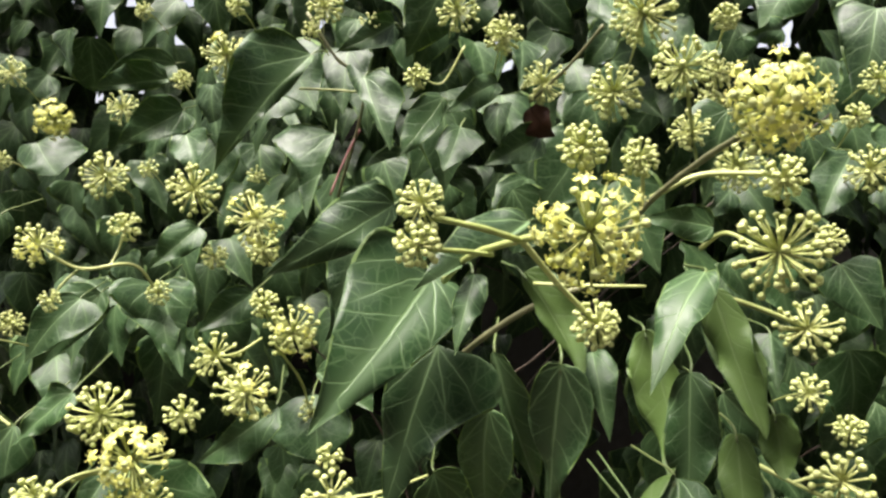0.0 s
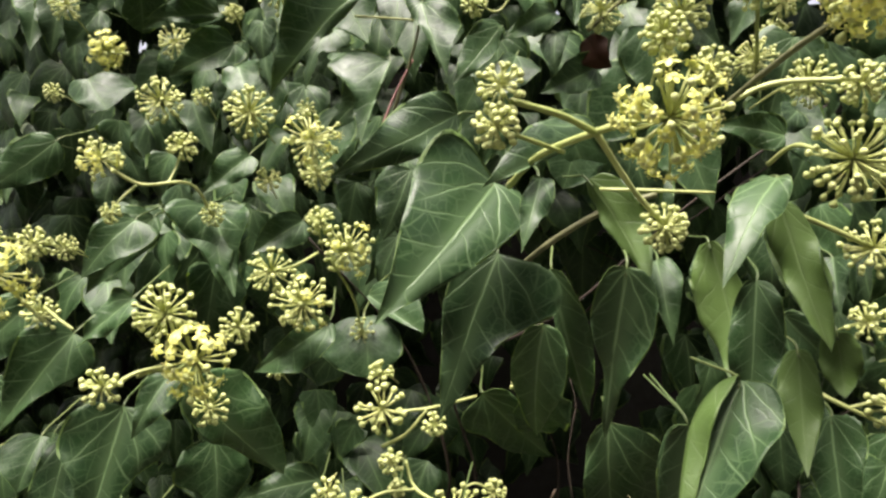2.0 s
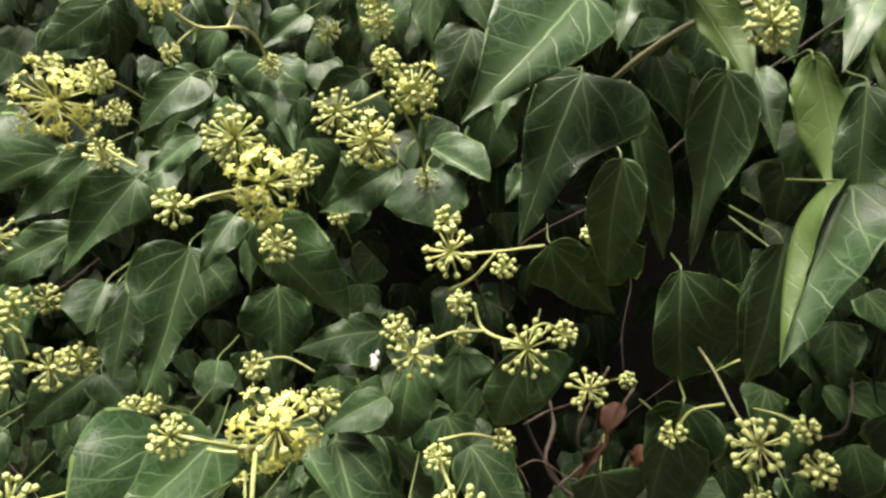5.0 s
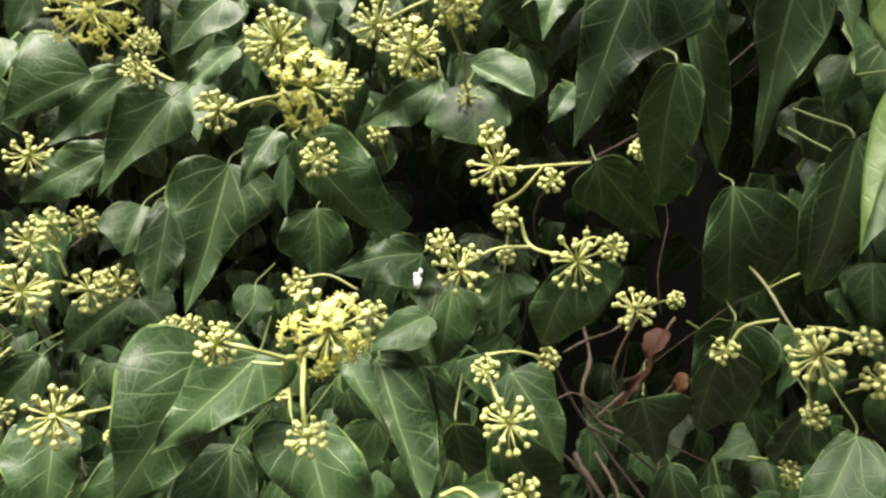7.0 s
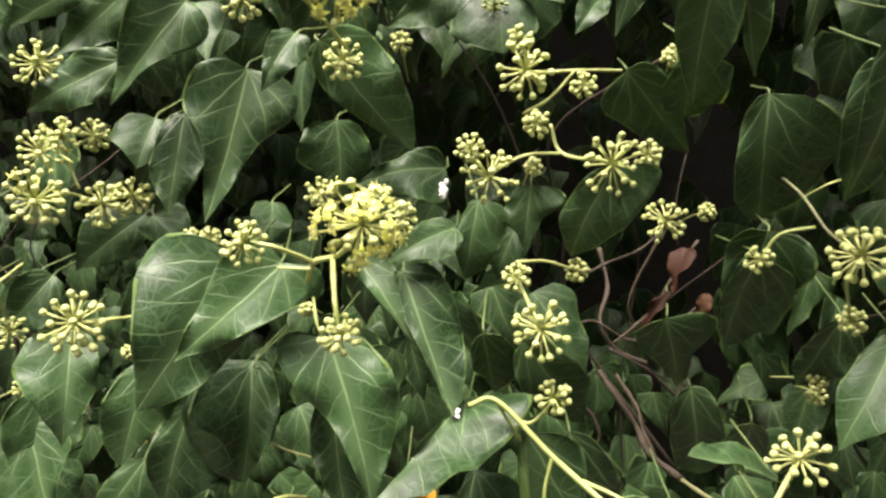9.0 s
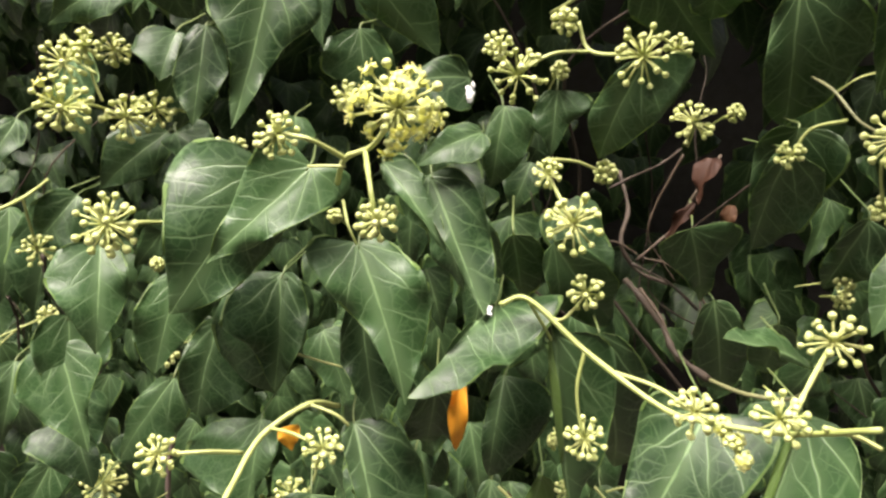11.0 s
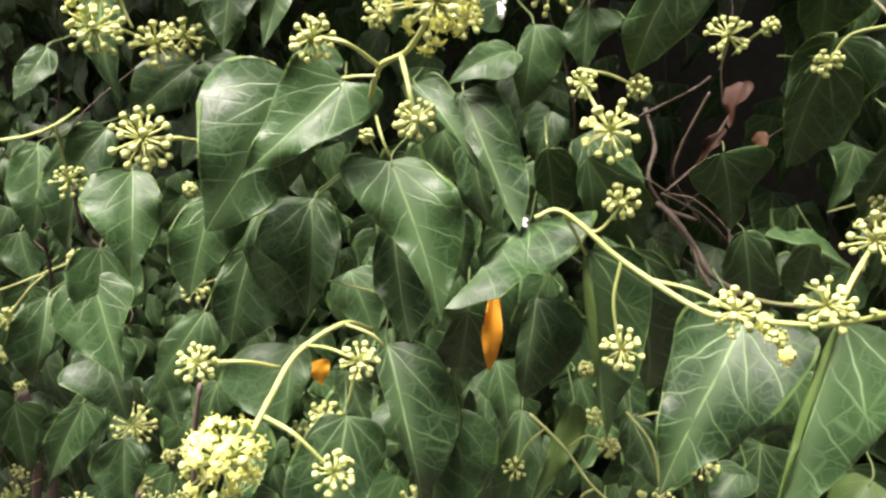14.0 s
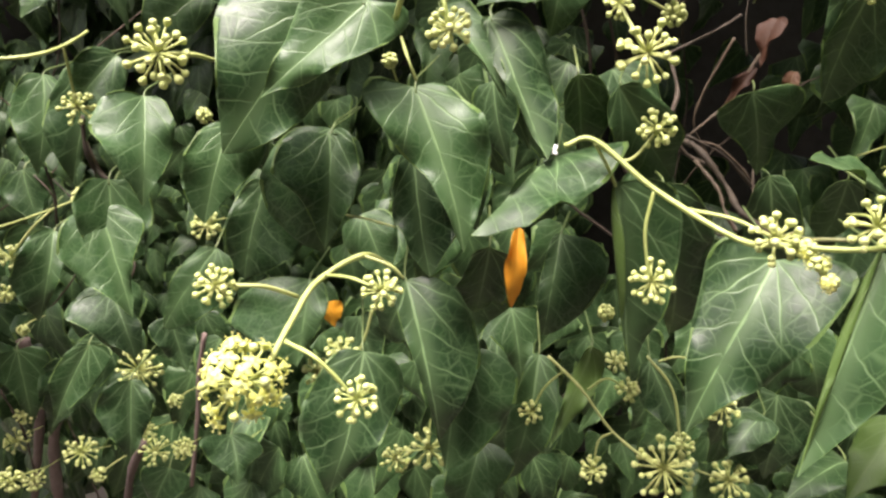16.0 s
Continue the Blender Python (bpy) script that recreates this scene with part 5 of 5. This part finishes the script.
# discoloured leaves caught among the others
odd_leaf((-0.1111, 0.4020, 1.0168), (-0.1121, 0.4020, 0.9670), 0.0112, "elliptic", 0, ORANGE_LEAF, "yellowed_leaf", "bright orange-yellow dying ivy leaf among green leaves")
odd_leaf((-0.2449, 0.4920, 0.9284), (-0.2409, 0.4920, 0.9091), 0.0194, "ovate", 0, ORANGE_LEAF, "yellowed_leaf", "bright orange-yellow dying ivy leaf among green leaves")
odd_leaf((0.0520, 0.5150, 1.1380), (0.0440, 0.5050, 1.1060), 0.0185, "ovate", 35, BROWN_LEAF, "withered_leaf", "withered red-brown leaf caught among shaded stems")
odd_leaf((0.0440, 0.5180, 1.1060), (0.0250, 0.5200, 1.0700), 0.0085, "elliptic", 25, BROWN_LEAF, "withered_leaf", "narrow shrivelled red-brown leaf caught among shaded stems")
odd_leaf((0.0720, 0.5250, 1.1040), (0.0690, 0.5200, 1.0850), 0.0110, "elliptic", 10, RUSTY_LEAF, "withered_leaf", "small rusty orange leaf caught among shaded stems")
odd_leaf((-0.0912, 0.4900, 0.8921), (-0.0727, 0.4900, 0.8656), 0.0193, "elliptic", 0, BROWN_LEAF, "withered_leaf", "withered red-brown leaf caught among shaded stems")
odd_leaf((0.0638, 0.5300, 1.5036), (0.0805, 0.5300, 1.4811), 0.0228, "elliptic", 20, BROWN_LEAF, "withered_leaf", "withered red-brown leaf caught among shaded stems")


def dropping(at, r):
    """A dried white splash on a leaf, crusted in lumps."""
    rng = random.Random(round(at[0] * 991, 3))
    verts, faces = [], []
    for lump in range(7):
        c = Vector((rng.gauss(0, 0.35), rng.gauss(0, 0.75), 0)) * r
        q = r * rng.uniform(0.25, 0.6)
        n0 = len(verts)
        verts.append(c + Vector((0, 0, q * 0.5)))
        for ring, h in ((0.6, 0.4), (1.0, 0.0)):
            for k in range(9):
                a = 2 * math.pi * k / 9
                d = q * ring * (1 + rng.uniform(-0.4, 0.4))
                verts.append(c + Vector((d * math.cos(a), d * math.sin(a) * 1.3, q * h)))
        for k in range(9):
            j = (k + 1) % 9
            faces += [(n0, n0 + 1 + k, n0 + 1 + j), (n0 + 1 + k, n0 + 10 + k, n0 + 10 + j, n0 + 1 + j)]
    ob = tagged(new("bird_dropping", mesh_of("bird_dropping", verts, faces, (DROPPING,))), "dried white bird dropping splashed on an ivy leaf", "dropping")
    ob.matrix_basis = look(at, Vector(at) * 2 - CAMERA_MID)
    return ob


dropping((-0.1122, 0.4400, 1.1786), 0.0042)
dropping((-0.1102, 0.4400, 1.1461), 0.0034)
dropping((-0.0955, 0.3780, 1.0670), 0.0016)

# ---- the hedge behind the shoots ----
def depth_at(x, z):
    """How deep the outer face of the hedge lies at that place, from the shoots that stand there."""
    total, weight = 0.0, 0.0
    for a, b, _ in FEATURED:
        c = (a + b) / 2
        w = 1 / ((c.x - x) ** 2 + (c.z - z) ** 2 + 0.0016) ** 1.5
        total += w * c.y
        weight += w
    return total / weight


SPANS = [((a + b) / 2, (b - a).length * 0.5 + 0.012) for a, b, _ in FEATURED]


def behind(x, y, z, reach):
    """The least depth at which a leaf there hides none of the shoots' leaves from the camera."""
    u, v = x / y, (z - CAMERA_MID.z) / y
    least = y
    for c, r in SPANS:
        if math.hypot(c.x / c.y - u, (c.z - CAMERA_MID.z) / c.y - v) < (r + reach) / c.y * 0.95:
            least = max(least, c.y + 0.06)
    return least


def hollow(x, z):
    """How far the hedge draws back there: a shaded hollow under the overhanging shoots, and three spots set back to
    darken them.
    """
    a = min(1, max(0, (x + 0.07) / 0.08)) * min(1, max(0, (z - 0.84) / 0.06)) * min(1, max(0, (1.40 - z) / 0.06)) * min(1, max(0, (0.30 - x) / 0.08))
    b = min(1, max(0, (-0.22 - x) / 0.08)) * min(1, max(0, (1.02 - z) / 0.08))
    c = min(1, max(0, (x + 0.25) / 0.06)) * min(1, max(0, (0.02 - x) / 0.06)) * min(1, max(0, (z - 1.06) / 0.05)) * min(1, max(0, (1.30 - z) / 0.05))
    d = min(1, max(0, (-0.20 - x) / 0.06)) * min(1, max(0, (z - 0.95) / 0.05)) * min(1, max(0, (1.27 - z) / 0.05)) * 0.8
    a = max(a, b, c, d)
    return a * a * (3 - 2 * a)


hedge = tagged(new("ivy_hedge"), "dense dark green ivy hedge of glossy overlapping leaves", "hedge")
hedge.location = (-0.1, 0.75, 0.0)
rng = random.Random(44)
KINDS = []
for k in range(9):
    KINDS.append(blade(1.0, *formed(rng.uniform(0.66, 0.86), tuple(FORMS)[k % 6]), rng, rows=12, cols=9, bulge=rng.uniform(0.03, 0.13), fold=rng.uniform(-0.05, 0.3), wave=rng.uniform(0.04, 0.09), thick=0.004))
NEAR = [mesh_of("leaf", v, f, (LEAF_TOP, LEAF_BACK), i, uv) for v, f, i, uv in KINDS]


def hang(x, y, z, size, flat=0.0):
    """The pose of a leaf that hangs outward and down, or lies flatter in the added top layer."""
    down = Vector((rng.gauss(0, 0.42), rng.gauss(-0.10, 0.25) - flat * rng.uniform(0.5, 1.6), -1 + 0.7 * flat)).normalized()
    n = Vector((rng.gauss(0, 0.38), -1 + 0.8 * flat, rng.gauss(0.02, 0.3) + flat))
    n = (n - n.dot(down) * down).normalized()
    side = down.cross(n)
    turn = Matrix((side, down, n)).transposed().to_4x4()
    return Matrix.Translation(Vector((x, y, z)) - down * size * 0.5) @ turn @ Matrix.Diagonal((size, size, size, 1))


# leaves that can be told apart
placed = 0
while placed < 130:
    x, z = rng.uniform(-0.75, 0.36), rng.uniform(0.62, 1.7)
    size = rng.uniform(0.050, 0.082)
    deep = hollow(x, z)
    if rng.random() < deep:
        continue
    y = behind(x, depth_at(x, z) + rng.uniform(0.05, 0.16), z, size * 0.5)
    under(new("leaf", rng.choice(NEAR)), hedge, Matrix.Translation(-hedge.location) @ hang(x, y, z, size))
    placed += 1

# the countless rest
parts = []
for k in range(9):
    v, f, i, uv = blade(1.0, *formed(rng.uniform(0.68, 0.88), tuple(FORMS)[k % 6]), rng, rows=7, cols=7, bulge=rng.uniform(0.03, 0.13), fold=rng.uniform(-0.05, 0.3), wave=rng.uniform(0.04, 0.09), thick=0.004)
    parts.append((np.array([tuple(p) for p in v]), f, i, uv))
verts, faces, index, uv_a, uv_b, offset = [], [], [], [], [], 0
for k in range(12700):
    x, z = rng.uniform(-1.25, 0.8), rng.uniform(0.35, 2.0)
    size = rng.uniform(0.050, 0.085)
    far = rng.random()
    thin = rng.random()
    overhead_shade = 3000 < k <= 3500
    if overhead_shade:
        # unseen leaves added above the view to darken the hedge inside
        x, y, z = rng.uniform(-1.0, 0.7), rng.uniform(0.74, 1.05), rng.uniform(1.74, 1.95)
    if k > 4200:
        x, z = rng.uniform(-0.95, 0.45), rng.uniform(1.44, 1.95)
    if k > 5200:
        x, z = rng.uniform(-1.1, -0.1), rng.uniform(0.4, 1.0)
    if not overhead_shade:
        y = behind(x, depth_at(max(-0.6, min(0.25, x)), max(0.8, min(1.6, z))) + 0.18 + 0.45 * far ** 0.7 + max(0, -0.55 - x) * 0.5 + 0.46 * hollow(x, z), z, size * 0.5)
    if k <= 6000 and thin < max(0.22, 0.94 * hollow(x, z)):
        continue
    if k > 6000:
        # the innermost layer closes the hedge
        x, z = rng.uniform(-1.3, 0.95), rng.uniform(0.25, 1.8 if x < 0 else 1.9)
        size = rng.uniform(0.075, 0.115)
        y = depth_at(max(-0.6, min(0.25, x)), max(0.8, min(1.6, z))) + rng.uniform(0.46, 0.68) + 0.3 * hollow(x, z) + max(0, -0.55 - x) * 0.5
    if 7900 < k <= 8800:
        x, z = rng.uniform(-1.25, -0.15), rng.uniform(0.3, 0.95)
        size = rng.uniform(0.05, 0.085)
        y = depth_at(max(-0.5, x), max(0.85, z)) + rng.uniform(0.42, 0.75) + max(0, -0.55 - x) * 0.5
        y = behind(x, y, z, size * 0.5)
    if k > 8800:
        # flat top layer, added out of view to keep light from falling in
        x, y = rng.uniform(-1.3, 0.95), rng.uniform(0.8, 1.5)
        if x < -0.1 and y < 1.0:
            y += 0.25
        z = 1.66 + 0.30 * (y - 0.45) + rng.uniform(0, 0.22)
    if k > 10300:
        # low down, towards the soil
        x, z = rng.uniform(-1.25, -0.2), rng.uniform(0.12, 0.68)
        y = rng.uniform(0.82, 1.2) + max(0, -0.7 - x) * 0.4
    if 6000 < k <= 7900 and x > -0.1 and z < 1.42 and thin < 0.6 * hollow(x, z):
        continue
    if 10900 < k <= 11600:
        # leaves added outside the left edge of the view to shade the lower left
        x, y, z = rng.uniform(-1.25, -0.45), rng.uniform(0.36, 1.0), rng.uniform(0.9, 1.4)
        if x > -0.20 - 0.72 * y:
            continue
    if k > 11600:
        # likewise outside the right edge, added to cut the light in the hollow
        x, y, z = rng.uniform(0.22, 0.85), rng.uniform(0.26, 0.95), rng.uniform(0.75, 1.6)
        if x < 0.08 + 0.64 * y:
            continue
    y = min(y, 1.46 + 0.04 * far)
    if (z - 1.4) / y > 0.25 and thin < (0.35 if x / y > 0.45 else 0.42 if x / y < -0.12 else 0):
        # the upper edge, thinned along directions from the first camera position so sky shows
        continue
    # further gaps at upper left, laid out by the camera's view
    if 0.17 < (z - 1.39) / y < 0.42 and -0.52 < x / y < -0.26 and y > 0.7 and thin < 0.45:
        continue
    m = np.array(hang(x, y, z, size, 1.0 if 8800 < k <= 10300 else 0.0))
    v, f, i, uv = rng.choice(parts)
    verts.append(v @ m[:3, :3].T + m[:3, 3])
    faces += [tuple(offset + c for c in face) for face in f]
    index += i
    uv_a += uv["shape"]
    uv_b += uv["rim"]
    offset += len(v)
me = mesh_of("foliage", np.concatenate(verts) - np.array(hedge.location), faces, (FILL_TOP, FILL_BACK), index, {"shape": uv_a, "rim": uv_b})
ob = tagged(new("foliage", me), "countless inner ivy leaves in shade, and unseen ones added to cast it", kind="stuff")
under(ob, hedge, Matrix())

# woody stems inside the hedge
for k in range(9):
    x, z0 = rng.uniform(-0.9, 0.5), rng.uniform(0.3, 0.9)
    y = depth_at(max(-0.6, min(0.25, x)), 1.1) + rng.uniform(0.32, 0.5)
    line = [Vector((x, y, z0))]
    for _ in range(6):
        line.append(line[-1] + Vector((rng.gauss(0, 0.09), rng.gauss(0, 0.05), rng.uniform(0.05, 0.18))))
    v, f = tube(smooth_line([p - hedge.location for p in line], 6), rng.uniform(0.0012, 0.003), 0.001, 7, 0.3)
    under(new("branch", mesh_of("branch", v, f, (TWIG,))), hedge, Matrix())

# a tangle of thin dry twigs in the shaded hollow
for k in range(5):
    line = [Vector((rng.uniform(0.0, 0.10), rng.uniform(0.56, 0.70), rng.uniform(0.98, 1.15)))]
    way = Vector((rng.gauss(0, 1), rng.gauss(0, 0.25), rng.gauss(0, 0.8))).normalized()
    for _ in range(5):
        way = (way + Vector((rng.gauss(0, 0.4), rng.gauss(0, 0.2), rng.gauss(0, 0.4)))).normalized()
        line.append(line[-1] + way * rng.uniform(0.015, 0.03))
    r = rng.uniform(0.0006, 0.0015)
    v, f = tube(smooth_line([p - hedge.location for p in line], 5), r, r * 0.6, 6, 0.6)
    under(new("twig", mesh_of("twig", v, f, (TWIG,))), hedge, Matrix())

# pale bark of the old stems, low in the hedge
for r, points in ((0.006, ((-0.660, 0.720, 0.768), (-0.652, 0.720, 0.726), (-0.654, 0.720, 0.666), (-0.676, 0.720, 0.554))), (0.007, ((-0.595, 0.720, 0.745), (-0.627, 0.720, 0.684), (-0.642, 0.720, 0.621), (-0.645, 0.720, 0.516))), (0.006, ((-0.527, 0.720, 0.646), (-0.548, 0.720, 0.598), (-0.562, 0.720, 0.524))), (0.003, ((-0.443, 0.720, 0.790), (-0.453, 0.720, 0.741), (-0.459, 0.720, 0.682), (-0.473, 0.720, 0.589)))):
    v, f = tube(smooth_line([Vector(p) - hedge.location for p in points], 6), r, r * 0.8, 9, 0.5)
    ob = new("branch", mesh_of("branch", v, f, (PALE_BARK,)))
    ob["label"] = "old branch with pale pinkish bark"
    under(ob, hedge, Matrix())
